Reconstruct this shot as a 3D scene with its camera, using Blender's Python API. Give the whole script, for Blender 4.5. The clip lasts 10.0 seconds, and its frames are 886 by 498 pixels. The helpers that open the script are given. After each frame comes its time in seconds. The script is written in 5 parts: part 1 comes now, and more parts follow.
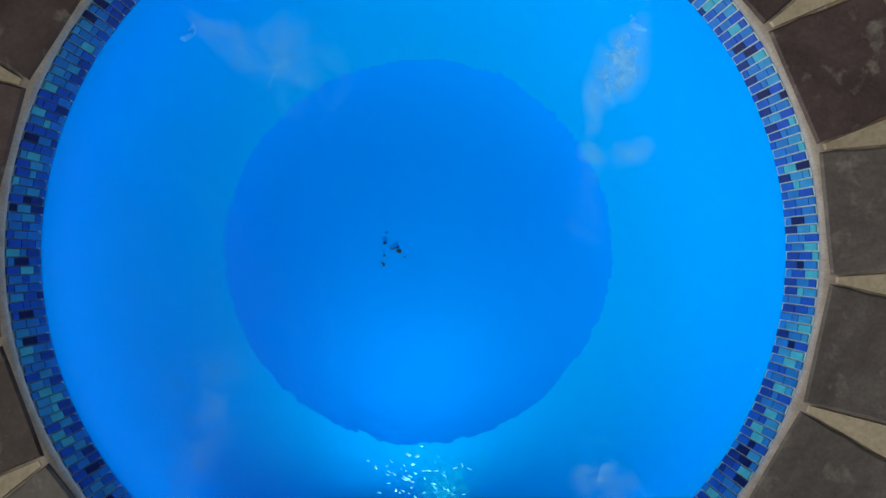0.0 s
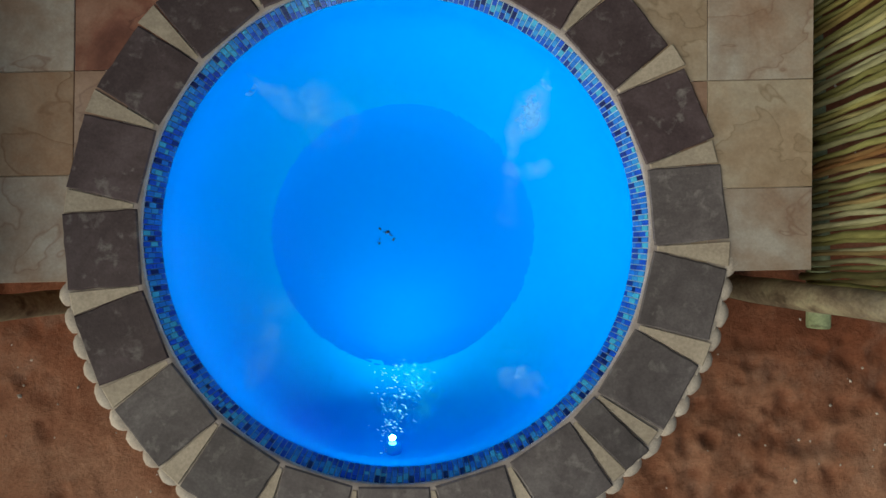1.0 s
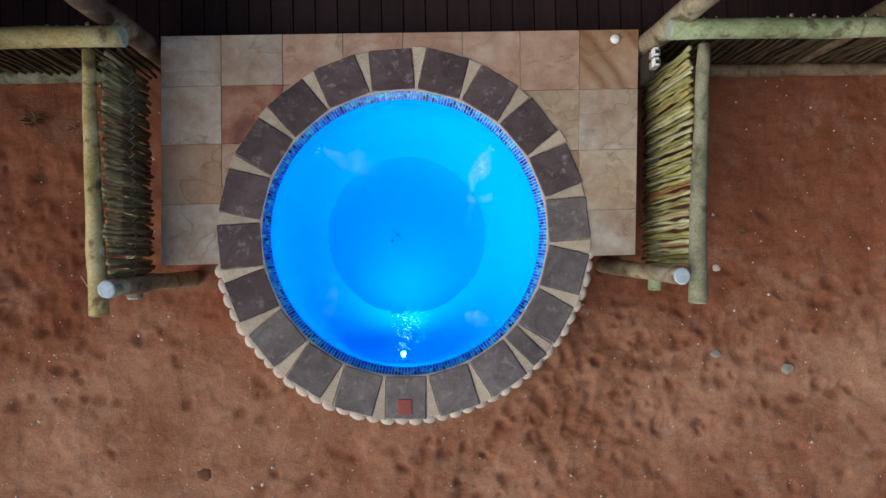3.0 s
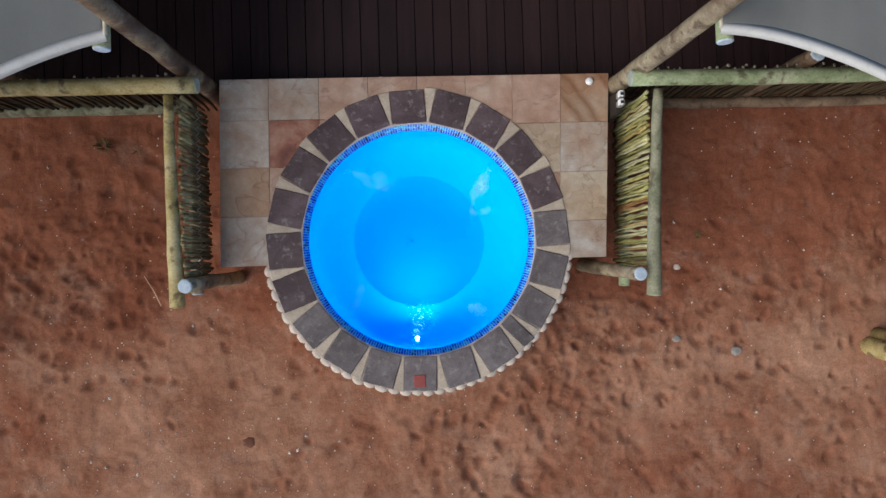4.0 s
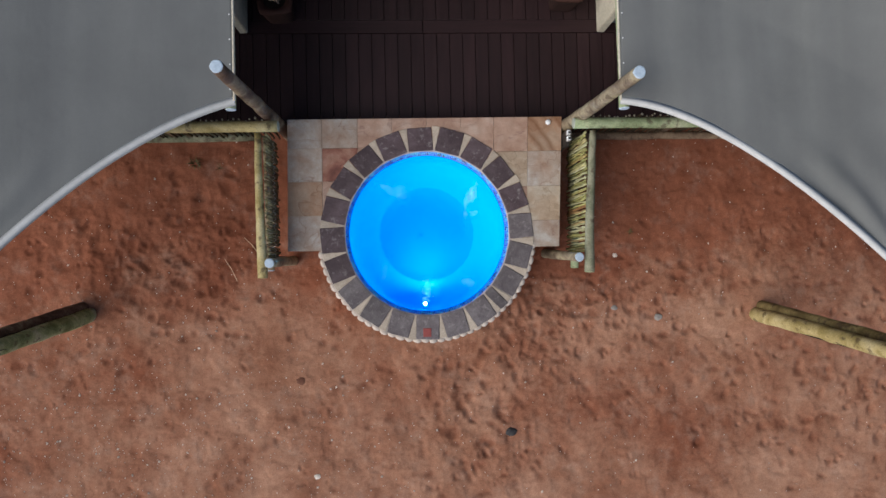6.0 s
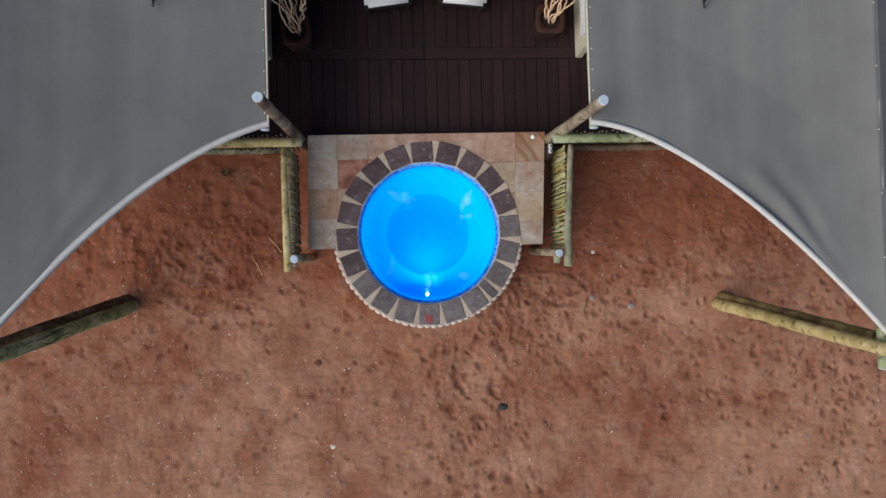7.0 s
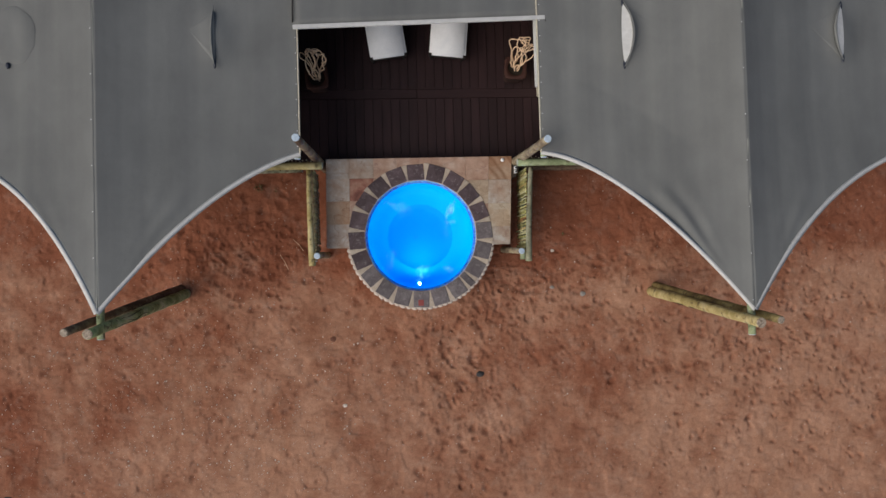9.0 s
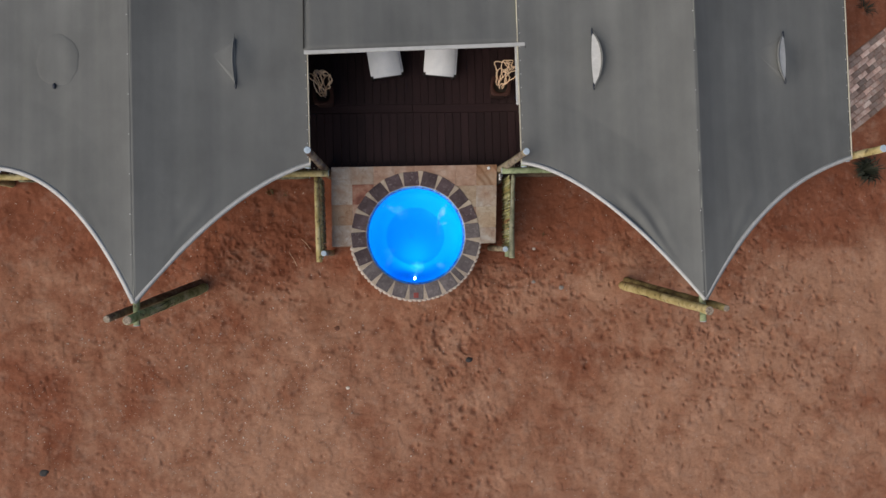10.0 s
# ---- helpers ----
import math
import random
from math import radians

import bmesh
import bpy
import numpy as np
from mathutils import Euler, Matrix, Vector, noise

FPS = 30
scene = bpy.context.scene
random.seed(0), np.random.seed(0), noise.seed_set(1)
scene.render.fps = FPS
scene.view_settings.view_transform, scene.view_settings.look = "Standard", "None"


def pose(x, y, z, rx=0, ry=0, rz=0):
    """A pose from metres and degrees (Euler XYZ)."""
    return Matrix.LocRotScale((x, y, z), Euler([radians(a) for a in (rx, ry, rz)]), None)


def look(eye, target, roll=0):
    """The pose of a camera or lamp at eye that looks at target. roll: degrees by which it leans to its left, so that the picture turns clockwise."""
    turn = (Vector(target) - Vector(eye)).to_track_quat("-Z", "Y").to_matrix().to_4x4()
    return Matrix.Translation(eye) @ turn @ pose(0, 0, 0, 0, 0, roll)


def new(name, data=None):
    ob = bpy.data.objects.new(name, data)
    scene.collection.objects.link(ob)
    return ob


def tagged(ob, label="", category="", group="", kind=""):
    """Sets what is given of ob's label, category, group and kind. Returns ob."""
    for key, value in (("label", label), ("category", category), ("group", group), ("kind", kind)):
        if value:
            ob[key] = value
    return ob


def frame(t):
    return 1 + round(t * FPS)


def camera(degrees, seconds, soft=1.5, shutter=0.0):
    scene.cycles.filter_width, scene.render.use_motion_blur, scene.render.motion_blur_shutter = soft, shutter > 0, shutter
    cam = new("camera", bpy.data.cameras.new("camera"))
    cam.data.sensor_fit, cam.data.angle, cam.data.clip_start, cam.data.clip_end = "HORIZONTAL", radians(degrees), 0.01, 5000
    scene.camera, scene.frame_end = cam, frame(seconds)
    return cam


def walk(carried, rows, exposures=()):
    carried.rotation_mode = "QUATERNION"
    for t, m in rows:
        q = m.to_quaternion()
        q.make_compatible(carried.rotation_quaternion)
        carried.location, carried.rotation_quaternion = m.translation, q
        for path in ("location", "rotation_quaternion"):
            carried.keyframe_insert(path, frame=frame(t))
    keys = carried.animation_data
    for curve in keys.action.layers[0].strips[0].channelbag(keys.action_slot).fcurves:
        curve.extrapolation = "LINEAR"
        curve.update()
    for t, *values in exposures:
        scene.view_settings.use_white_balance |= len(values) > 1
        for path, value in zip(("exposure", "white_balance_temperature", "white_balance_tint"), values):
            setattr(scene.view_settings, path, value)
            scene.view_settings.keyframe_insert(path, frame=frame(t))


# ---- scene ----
cam = camera(73.0, 10.0)
# seconds, place, tilt forward, tilt sideways, turn
PATH = [
    (0, 0.074, -0.020, 1.378, 1.60, 0.50, -1.05),
    (0.5, 0.117, -0.071, 1.836, 1.75, 0.40, -1.15),
    (1, 0.175, -0.125, 2.225, 1.80, 0.35, -1.15),
    (1.5, 0.235, -0.186, 2.706, 1.85, 0.20, -1.30),
    (2.2, 0.223, -0.213, 3.267, 1.60, -0.60, -1.66),
    (3.5, 0.018, -0.153, 4.448, 1.20, -2.25, -1.43),
    (4, -0.038, -0.156, 4.892, 1.25, -2.45, -1.75),
    (4.5, -0.085, -0.171, 5.391, 1.20, -2.63, -1.77),
    (5, -0.138, -0.220, 5.924, 1.22, -2.80, -1.29),
    (5.5, -0.176, -0.263, 6.410, 1.22, -2.95, -1.31),
    (7, -0.309, -0.379, 8.025, 1.42, -3.35, -1.59),
    (7.5, -0.335, -0.390, 8.525, 1.38, -3.45, -1.41),
    (8, -0.353, -0.395, 9.115, 1.35, -3.58, -1.38),
    (8.5, -0.351, -0.421, 9.628, 1.42, -3.70, -1.66),
    (9, -0.343, -0.462, 10.261, 1.50, -3.85, -1.72),
    (9.5, -0.364, -0.491, 10.848, 1.53, -4.10, -2.00),
    (10, -0.398, -0.525, 11.510, 1.50, -4.40, -1.69),
]
EXPOSURES = [(0.0, -1.08, 6950, -4), (1.0, -0.83, 6950, -3), (2.0, -0.56, 6800, -1), (3.5, -0.18, 6150, 8), (5.5, -0.10, 6080, 9), (7.5, -0.20, 6280, 10), (10.0, -0.34, 6520, 10)]
walk(cam, [(t, pose(x, y, z, rx, ry, rz)) for t, x, y, z, rx, ry, rz in PATH], EXPOSURES)
SKY, SUN, POOL_LAMP = 0.098, 2.75, 66.0

# ---------------------------------------------------------------- world, sun
SUN_ELEV, SUN_ROT = radians(39), radians(-119)
world = bpy.data.worlds.new("sky")
scene.world = world
world.use_nodes = True
wn = world.node_tree
sky = wn.nodes.new("ShaderNodeTexSky")
sky.sky_type, sky.sun_disc = "NISHITA", False
sky.sun_elevation, sky.sun_rotation = SUN_ELEV, SUN_ROT
sky.air_density, sky.dust_density, sky.ozone_density = 1.0, 3.6, 1.0
wn.nodes["Background"].inputs["Strength"].default_value = SKY
wn.links.new(sky.outputs["Color"], wn.nodes["Background"].inputs["Color"])
sun_data = bpy.data.lights.new("sun", "SUN")
sun_data.energy, sun_data.angle, sun_data.color = SUN, radians(72), (1.0, 0.95, 0.88)
sun = new("sun", sun_data)
sun.matrix_world = look((-5.6, -2.9, 5.1), (0, 0, 0))

# ---------------------------------------------------------------- materials


class Mat:
    """A node material with short calls for the usual nodes."""

    def __init__(self, name):
        self.m = bpy.data.materials.new(name)
        self.m.use_nodes = True
        self.t = self.m.node_tree
        self.bsdf = self.t.nodes["Principled BSDF"]
        self.out = self.t.nodes["Material Output"]

    def node(self, kind, **ins):
        n = self.t.nodes.new(kind)
        for k, v in ins.items():
            self.put(n.inputs[k.replace("_", " ")], v)
        return n

    def put(self, socket, v):
        if isinstance(v, bpy.types.NodeSocket):
            self.t.links.new(v, socket)
        else:
            socket.default_value = v

    def vec(self, stretch=(1, 1, 1), shift=True):
        tc = self.t.nodes.new("ShaderNodeTexCoord")
        mp = self.node("ShaderNodeMapping", Vector=tc.outputs["Object"], Scale=stretch)
        if shift:
            oi = self.t.nodes.new("ShaderNodeObjectInfo")
            mul = self.t.nodes.new("ShaderNodeMath")
            mul.operation = "MULTIPLY"
            self.put(mul.inputs[0], oi.outputs["Random"])
            mul.inputs[1].default_value = 37.0
            self.put(mp.inputs["Location"], mul.outputs[0])
        return mp.outputs[0]

    def noise(self, v, scale, detail=5.0, rough=0.55, distort=0.0):
        n = self.node("ShaderNodeTexNoise", Vector=v, Scale=scale, Detail=detail, Roughness=rough, Distortion=distort)
        return n.outputs["Fac"]

    def ramp(self, fac, stops, constant=False):
        n = self.node("ShaderNodeValToRGB", Fac=fac)
        e = n.color_ramp.elements
        n.color_ramp.interpolation = "CONSTANT" if constant else "LINEAR"
        while len(e) < len(stops):
            e.new(0.5)
        for el, (p, c) in zip(e, stops):
            el.position = p
            el.color = (*c, 1) if len(c) == 3 else c
        return n.outputs["Color"]

    def mix(self, a, b, fac, blend="MIX"):
        n = self.t.nodes.new("ShaderNodeMix")
        n.data_type, n.blend_type = "RGBA", blend
        self.put(n.inputs[0], fac)
        for s, v in ((n.inputs[6], a), (n.inputs[7], b)):
            self.put(s, (*v, 1) if isinstance(v, tuple) and len(v) == 3 else v)
        return n.outputs[2]

    def math(self, op, a, b=0.0):
        n = self.t.nodes.new("ShaderNodeMath")
        n.operation = op
        self.put(n.inputs[0], a)
        self.put(n.inputs[1], b)
        return n.outputs[0]

    def vary(self, colour, amount, island=False):
        """Makes each object (or island) a little lighter or darker."""
        n = self.t.nodes.new("ShaderNodeNewGeometry" if island else "ShaderNodeObjectInfo")
        r = n.outputs["Random Per Island" if island else "Random"]
        lo, hi = 1 - amount, 1 + amount
        g = self.ramp(r, [(0.0, (lo, lo, lo)), (1.0, (hi, hi, hi))])
        return self.mix(colour, g, 1.0, "MULTIPLY")

    def bump(self, height, strength=0.3, dist=0.01):
        n = self.node("ShaderNodeBump", Height=height, Strength=strength, Distance=dist)
        self.put(self.bsdf.inputs["Normal"], n.outputs[0])

    def finish(self, colour, rough=0.7, metal=0.0, spec=0.4):
        self.put(self.bsdf.inputs["Base Color"], (*colour, 1) if isinstance(colour, tuple) else colour)
        self.put(self.bsdf.inputs["Roughness"], rough)
        self.bsdf.inputs["Metallic"].default_value = metal
        self.bsdf.inputs["Specular IOR Level"].default_value = spec
        return self.m


def plain(name, c1, c2, scale=6.0, rough=0.7, bump=0.2, stretch=(1, 1, 1), vary=0.0, metal=0.0, fine=9.0, island=False, c3=None, dist=0.004, spec=0.4, grain=0.2):
    """Two or three tones mixed by coarse noise, with fine grain and relief."""
    k = Mat(name)
    v = k.vec(stretch)
    a, b = k.noise(v, scale, 6, 0.6, 0.4), k.noise(v, scale * fine, 4, 0.6)
    stops = [(0.3, c1), (0.7, c2)] if c3 is None else [(0.28, c1), (0.5, c2), (0.72, c3)]
    col = k.ramp(a, stops)
    lo, hi = 1 - grain, 1 + grain
    col = k.mix(col, k.ramp(b, [(0.25, (lo, lo, lo)), (0.75, (hi, hi, hi))]), 1.0, "MULTIPLY")
    if vary:
        col = k.vary(col, vary, island)
    k.bump(k.math("ADD", a, k.math("MULTIPLY", b, 0.5)), bump, dist)
    return k.finish(col, rough, metal, spec)


def ground_material():
    k = Mat("red_sand")
    v = k.vec(shift=False)
    big, mid, patch = k.noise(v, 0.33, 4, 0.55, 0.6), k.noise(v, 1.7, 6, 0.62, 0.3), k.noise(v, 4.6, 7, 0.66, 0.15)
    clod, grit, speck = k.noise(v, 13.0, 7, 0.70, 0.3), k.noise(v, 60, 5, 0.72), k.noise(v, 120, 3, 0.6)
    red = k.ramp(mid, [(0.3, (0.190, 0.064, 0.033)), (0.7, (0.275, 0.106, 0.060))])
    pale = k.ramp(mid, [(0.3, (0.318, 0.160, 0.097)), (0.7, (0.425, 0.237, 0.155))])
    # redder soil, which also carries the tents' shade in its darker tone
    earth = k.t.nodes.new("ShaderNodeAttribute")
    earth.attribute_name = "red_shaded_earth"
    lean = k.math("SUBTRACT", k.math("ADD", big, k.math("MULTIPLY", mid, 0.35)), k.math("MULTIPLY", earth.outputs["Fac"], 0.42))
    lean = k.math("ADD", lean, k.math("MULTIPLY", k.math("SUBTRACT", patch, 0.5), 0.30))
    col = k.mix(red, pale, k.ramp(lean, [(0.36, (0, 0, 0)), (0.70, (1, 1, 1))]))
    # dents take a darker red, the deeper the stronger
    dent_tone = k.t.nodes.new("ShaderNodeAttribute")
    dent_tone.attribute_name = "dent_red"
    col = k.mix(col, (0.165, 0.056, 0.030), k.math("MULTIPLY", dent_tone.outputs["Fac"], 0.65))
    # grey dust blown over the trodden crust
    col = k.mix(col, (0.34, 0.235, 0.185), k.math("MULTIPLY", k.ramp(patch, [(0.52, (0, 0, 0)), (0.72, (1, 1, 1))]), 0.32))
    col = k.mix(col, k.ramp(clod, [(0.3, (0.86, 0.84, 0.83)), (0.7, (1.13, 1.14, 1.14))]), 1.0, "MULTIPLY")
    col = k.mix(col, k.ramp(grit, [(0.3, (0.78, 0.77, 0.76)), (0.7, (1.20, 1.20, 1.21))]), 1.0, "MULTIPLY")
    col = k.mix(col, (0.55, 0.42, 0.33), k.ramp(speck, [(0.70, (0, 0, 0)), (0.76, (0.7, 0.7, 0.7))]))
    k.bump(k.math("ADD", k.math("MULTIPLY", clod, 1.5), k.math("MULTIPLY", grit, 0.9)), 0.65, 0.011)
    return k.finish(col, 0.95, 0.0, 0.15)


def canvas_material(name, c1, c2):
    k = Mat(name)
    v = k.vec(shift=False)
    panels = k.noise(k.vec((2.1, 0.03, 0.03), False), 1.0, 3, 0.55)
    wash, cloud, weave = k.noise(k.vec((1.0, 0.35, 1.0), False), 2.2, 6, 0.6, 0.4), k.noise(v, 0.8, 5, 0.6), k.noise(v, 260, 2, 0.5)
    col = k.ramp(cloud, [(0.3, c1), (0.7, c2)])
    col = k.mix(col, k.ramp(panels, [(0.35, (0.88, 0.885, 0.89)), (0.65, (1.10, 1.10, 1.08))]), 1.0, "MULTIPLY")
    col = k.mix(col, k.ramp(wash, [(0.3, (0.93, 0.93, 0.92)), (0.7, (1.06, 1.06, 1.05))]), 1.0, "MULTIPLY")
    col = k.mix(col, k.ramp(weave, [(0.3, (0.9, 0.9, 0.9)), (0.7, (1.1, 1.1, 1.1))]), 1.0, "MULTIPLY")
    k.bump(k.math("ADD", k.math("ADD", k.math("MULTIPLY", cloud, 3.0), wash), k.math("MULTIPLY", weave, 0.2)), 0.3, 0.02)
    return k.finish(col, 0.8, 0.0, 0.25)


def sandstone_material(name, tones, vein, vein_amount, bands=0.0):
    k = Mat(name)
    v = k.vec()
    veins = k.noise(k.vec((1.0, 1.7, 1.0)), 1.5, 4, 0.5, 0.5)
    cloud, patch, grain = k.noise(v, 3.1, 5, 0.62, 0.35), k.noise(v, 9.0, 5, 0.62, 0.2), k.noise(v, 90, 4, 0.65)
    col = k.ramp(cloud, [(0.34, tones[0]), (0.5, tones[1]), (0.64, tones[2])])
    col = k.mix(col, k.ramp(patch, [(0.3, (0.84, 0.80, 0.77)), (0.7, (1.13, 1.14, 1.15))]), 1.0, "MULTIPLY")
    w = vein_amount
    # one or two hairline veins a stone, with a rusty stain along one side
    col = k.mix(col, vein, k.ramp(veins, [(0.492, (0, 0, 0)), (0.5, (w, w, w)), (0.506, (w * 0.3, w * 0.3, w * 0.3)), (0.56, (0, 0, 0))]))
    if bands:
        wave = k.node("ShaderNodeTexWave", Vector=v, Scale=1.0, Distortion=4.5, Detail=3.0, Detail_Scale=0.9)
        wave.bands_direction = "DIAGONAL"
        col = k.mix(col, vein, k.ramp(wave.outputs["Fac"], [(0.45, (0, 0, 0)), (0.8, (bands, bands, bands)), (1.0, (bands * 0.3, bands * 0.3, bands * 0.3))]))
    col = k.mix(col, k.ramp(grain, [(0.3, (0.9, 0.9, 0.9)), (0.7, (1.1, 1.1, 1.1))]), 1.0, "MULTIPLY")
    k.bump(k.math("ADD", k.math("ADD", veins, patch), k.math("MULTIPLY", grain, 0.3)), 0.25, 0.006)
    return k.finish(k.vary(col, 0.09), 0.62, 0.0, 0.4)


def slate_material(name, tones):
    k = Mat(name)
    v = k.vec()
    cloud, scuff, grain = k.noise(v, 6, 7, 0.68, 0.3), k.noise(v, 17, 5, 0.6, 0.3), k.noise(v, 90, 4, 0.6)
    col = k.ramp(cloud, [(0.3, tones[0]), (0.5, tones[1]), (0.7, tones[2])])
    col = k.mix(col, (0.28, 0.255, 0.245), k.ramp(scuff, [(0.57, (0, 0, 0)), (0.74, (0.65, 0.65, 0.65))]))
    col = k.mix(col, k.ramp(grain, [(0.3, (0.85, 0.85, 0.85)), (0.7, (1.15, 1.15, 1.15))]), 1.0, "MULTIPLY")
    col = k.vary(col, 0.22)
    k.bump(k.math("ADD", cloud, k.math("MULTIPLY", grain, 0.35)), 0.45, 0.006)
    return k.finish(col, 0.7, 0.0, 0.35)


def mosaic_material(name, island, tones):
    """Glass tiles: one tone a tile, out of a few, with a slight cloud in the glass."""
    k = Mat(name)
    n = k.t.nodes.new("ShaderNodeNewGeometry" if island else "ShaderNodeObjectInfo")
    r = n.outputs["Random Per Island" if island else "Random"]
    col = k.ramp(r, tones, True)
    col = k.mix(col, k.ramp(k.noise(k.vec(), 60, 3, 0.5), [(0.3, (0.85, 0.85, 0.85)), (0.7, (1.12, 1.12, 1.12))]), 1.0, "MULTIPLY")
    return k.finish(col, 0.35, 0.0, 0.3)


def pole_material(name, c1, c2, c3):
    k = Mat(name)
    v = k.vec()
    bark, knots, grain = k.noise(v, 3.2, 6, 0.65, 0.7), k.noise(v, 11, 3, 0.5, 0.2), k.noise(v, 60, 4, 0.65)
    col = k.ramp(bark, [(0.38, c1), (0.5, c2), (0.62, c3)])
    col = k.mix(col, (0.07, 0.045, 0.028), k.ramp(knots, [(0.56, (0, 0, 0)), (0.66, (0.7, 0.7, 0.7))]))
    col = k.mix(col, k.ramp(grain, [(0.3, (0.75, 0.75, 0.75)), (0.7, (1.2, 1.2, 1.2))]), 1.0, "MULTIPLY")
    k.bump(k.math("ADD", bark, k.math("MULTIPLY", grain, 0.5)), 0.5, 0.006)
    return k.finish(col, 0.8, 0.0, 0.3)


def pool_paint(name, tones):
    k = Mat(name)
    v = k.vec(shift=False)
    cloud, fine = k.noise(v, 1.6, 2, 0.4), k.noise(v, 40, 3, 0.5)
    col = k.ramp(cloud, [(0.35, tones[0]), (0.65, tones[1])])
    k.bump(fine, 0.04, 0.002)
    return k.finish(col, 0.6, 0.0, 0.04)


def water_material():
    k = Mat("pool_water")
    v = k.vec(shift=False)
    h = k.noise(v, 3.6, 4, 0.5, 0.6)
    n = k.node("ShaderNodeBump", Height=h, Strength=0.9, Distance=0.022)
    clear = k.node("ShaderNodeBsdfRefraction", Color=(0.80, 0.97, 1.0, 1), Roughness=0.0, IOR=1.33, Normal=n.outputs[0])
    gloss = k.node("ShaderNodeBsdfGlossy", Color=(0.8, 0.9, 1.0, 1), Roughness=0.03, Normal=n.outputs[0])
    fres = k.node("ShaderNodeFresnel", IOR=1.11, Normal=n.outputs[0])
    mix = k.node("ShaderNodeMixShader", Fac=fres.outputs[0])
    k.t.links.new(clear.outputs[0], mix.inputs[1])
    k.t.links.new(gloss.outputs[0], mix.inputs[2])
    k.t.links.new(mix.outputs[0], k.out.inputs["Surface"])
    return k.m


def wisp_material(name, colour):
    """Fine air bubbles in the water, or painted lamp glow: pale specks, thicker towards the middle of each plume."""
    k = Mat(name)
    at = k.t.nodes.new("ShaderNodeAttribute")
    at.attribute_name = "core"
    v = k.vec()
    n, fine = k.noise(v, 7.0, 8, 0.72, 0.5), k.noise(v, 30, 5, 0.6)
    a = k.math("MULTIPLY", at.outputs["Fac"], k.ramp(k.math("ADD", n, k.math("MULTIPLY", fine, 0.18)), [(0.50, (0, 0, 0)), (0.95, (1, 1, 1))]))
    k.put(k.bsdf.inputs["Alpha"], k.math("MINIMUM", a, 0.8))
    return k.finish(colour, 0.6, 0.0, 0.1)


def glow(name, colour, strength):
    k = Mat(name)
    k.bsdf.inputs["Emission Color"].default_value = (*colour, 1)
    k.bsdf.inputs["Emission Strength"].default_value = strength
    return k.finish(colour, 0.3)


SAND = ground_material()
CANVAS = canvas_material("grey_canvas", (0.134, 0.137, 0.136), (0.176, 0.180, 0.178))
SEAM = canvas_material("worn_grey_canvas", (0.20, 0.205, 0.19), (0.25, 0.255, 0.24))
SLATE = slate_material("brown_slate", ((0.052, 0.034, 0.038), (0.080, 0.055, 0.060), (0.118, 0.087, 0.094)))
SLATE_GREY = slate_material("grey_slate", ((0.078, 0.065, 0.067), (0.124, 0.106, 0.108), (0.185, 0.164, 0.164)))
FLAGS = {
    "grey": sandstone_material("grey_sandstone", ((0.322, 0.219, 0.159), (0.374, 0.305, 0.249), (0.426, 0.387, 0.348)), (0.209, 0.112, 0.077), 0.6),
    "yellow": sandstone_material("yellow_sandstone", ((0.331, 0.237, 0.159), (0.392, 0.301, 0.215), (0.418, 0.353, 0.275)), (0.209, 0.146, 0.086), 0.6),
    "pink": sandstone_material("pink_sandstone", ((0.331, 0.202, 0.142), (0.392, 0.262, 0.194), (0.418, 0.314, 0.249)), (0.183, 0.103, 0.086), 0.5),
    "tan": sandstone_material("tan_sandstone", ((0.313, 0.168, 0.095), (0.374, 0.232, 0.146), (0.400, 0.288, 0.202)), (0.191, 0.086, 0.039), 0.6),
    "banded": sandstone_material("banded_sandstone", ((0.313, 0.168, 0.095), (0.374, 0.232, 0.146), (0.400, 0.288, 0.202)), (0.191, 0.082, 0.034), 0.6, 0.75),
    "red": sandstone_material("red_sandstone", ((0.157, 0.057, 0.040), (0.261, 0.108, 0.072), (0.355, 0.196, 0.139)), (0.078, 0.030, 0.024), 0.6),
}
WEDGE = plain("pale_sandstone", (0.38, 0.31, 0.24), (0.51, 0.43, 0.34), 9, 0.75, 0.3, vary=0.12)
RED_TILE = plain("red_tile", (0.24, 0.05, 0.045), (0.32, 0.075, 0.06), 14, 0.5)
MORTAR = plain("pale_mortar", (0.46, 0.38, 0.32), (0.62, 0.55, 0.48), 16, 0.9, 0.5, vary=0.1)
RIM = plain("rim_grout", (0.30, 0.25, 0.235), (0.44, 0.38, 0.36), 20, 0.85, 0.4)
PLASTER = plain("brown_plaster", (0.20, 0.12, 0.08), (0.30, 0.19, 0.13), 5, 0.9, 0.4)
GROUT = plain("blue_white_grout", (0.50, 0.70, 0.78), (0.62, 0.79, 0.85), 20, 0.8, 0.2)
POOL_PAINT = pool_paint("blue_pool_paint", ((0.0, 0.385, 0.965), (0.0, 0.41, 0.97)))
WELL_BLUE = pool_paint("darker_well_blue", ((0.0, 0.275, 0.955), (0.0, 0.295, 0.96)))
UPPER = [(0.0, (0.014, 0.16, 0.55)), (0.28, (0.055, 0.37, 0.56)), (0.48, (0.006, 0.075, 0.50)), (0.70, (0.03, 0.25, 0.58)), (0.89, (0.003, 0.012, 0.10))]
LOWER = [(0.0, (0.004, 0.09, 0.52)), (0.35, (0.006, 0.05, 0.36)), (0.62, (0.01, 0.17, 0.66)), (0.88, (0.004, 0.03, 0.22))]
MOSAIC, MOSAIC_MANY = mosaic_material("turquoise_glass", False, UPPER), mosaic_material("turquoise_glass_joined", True, UPPER)
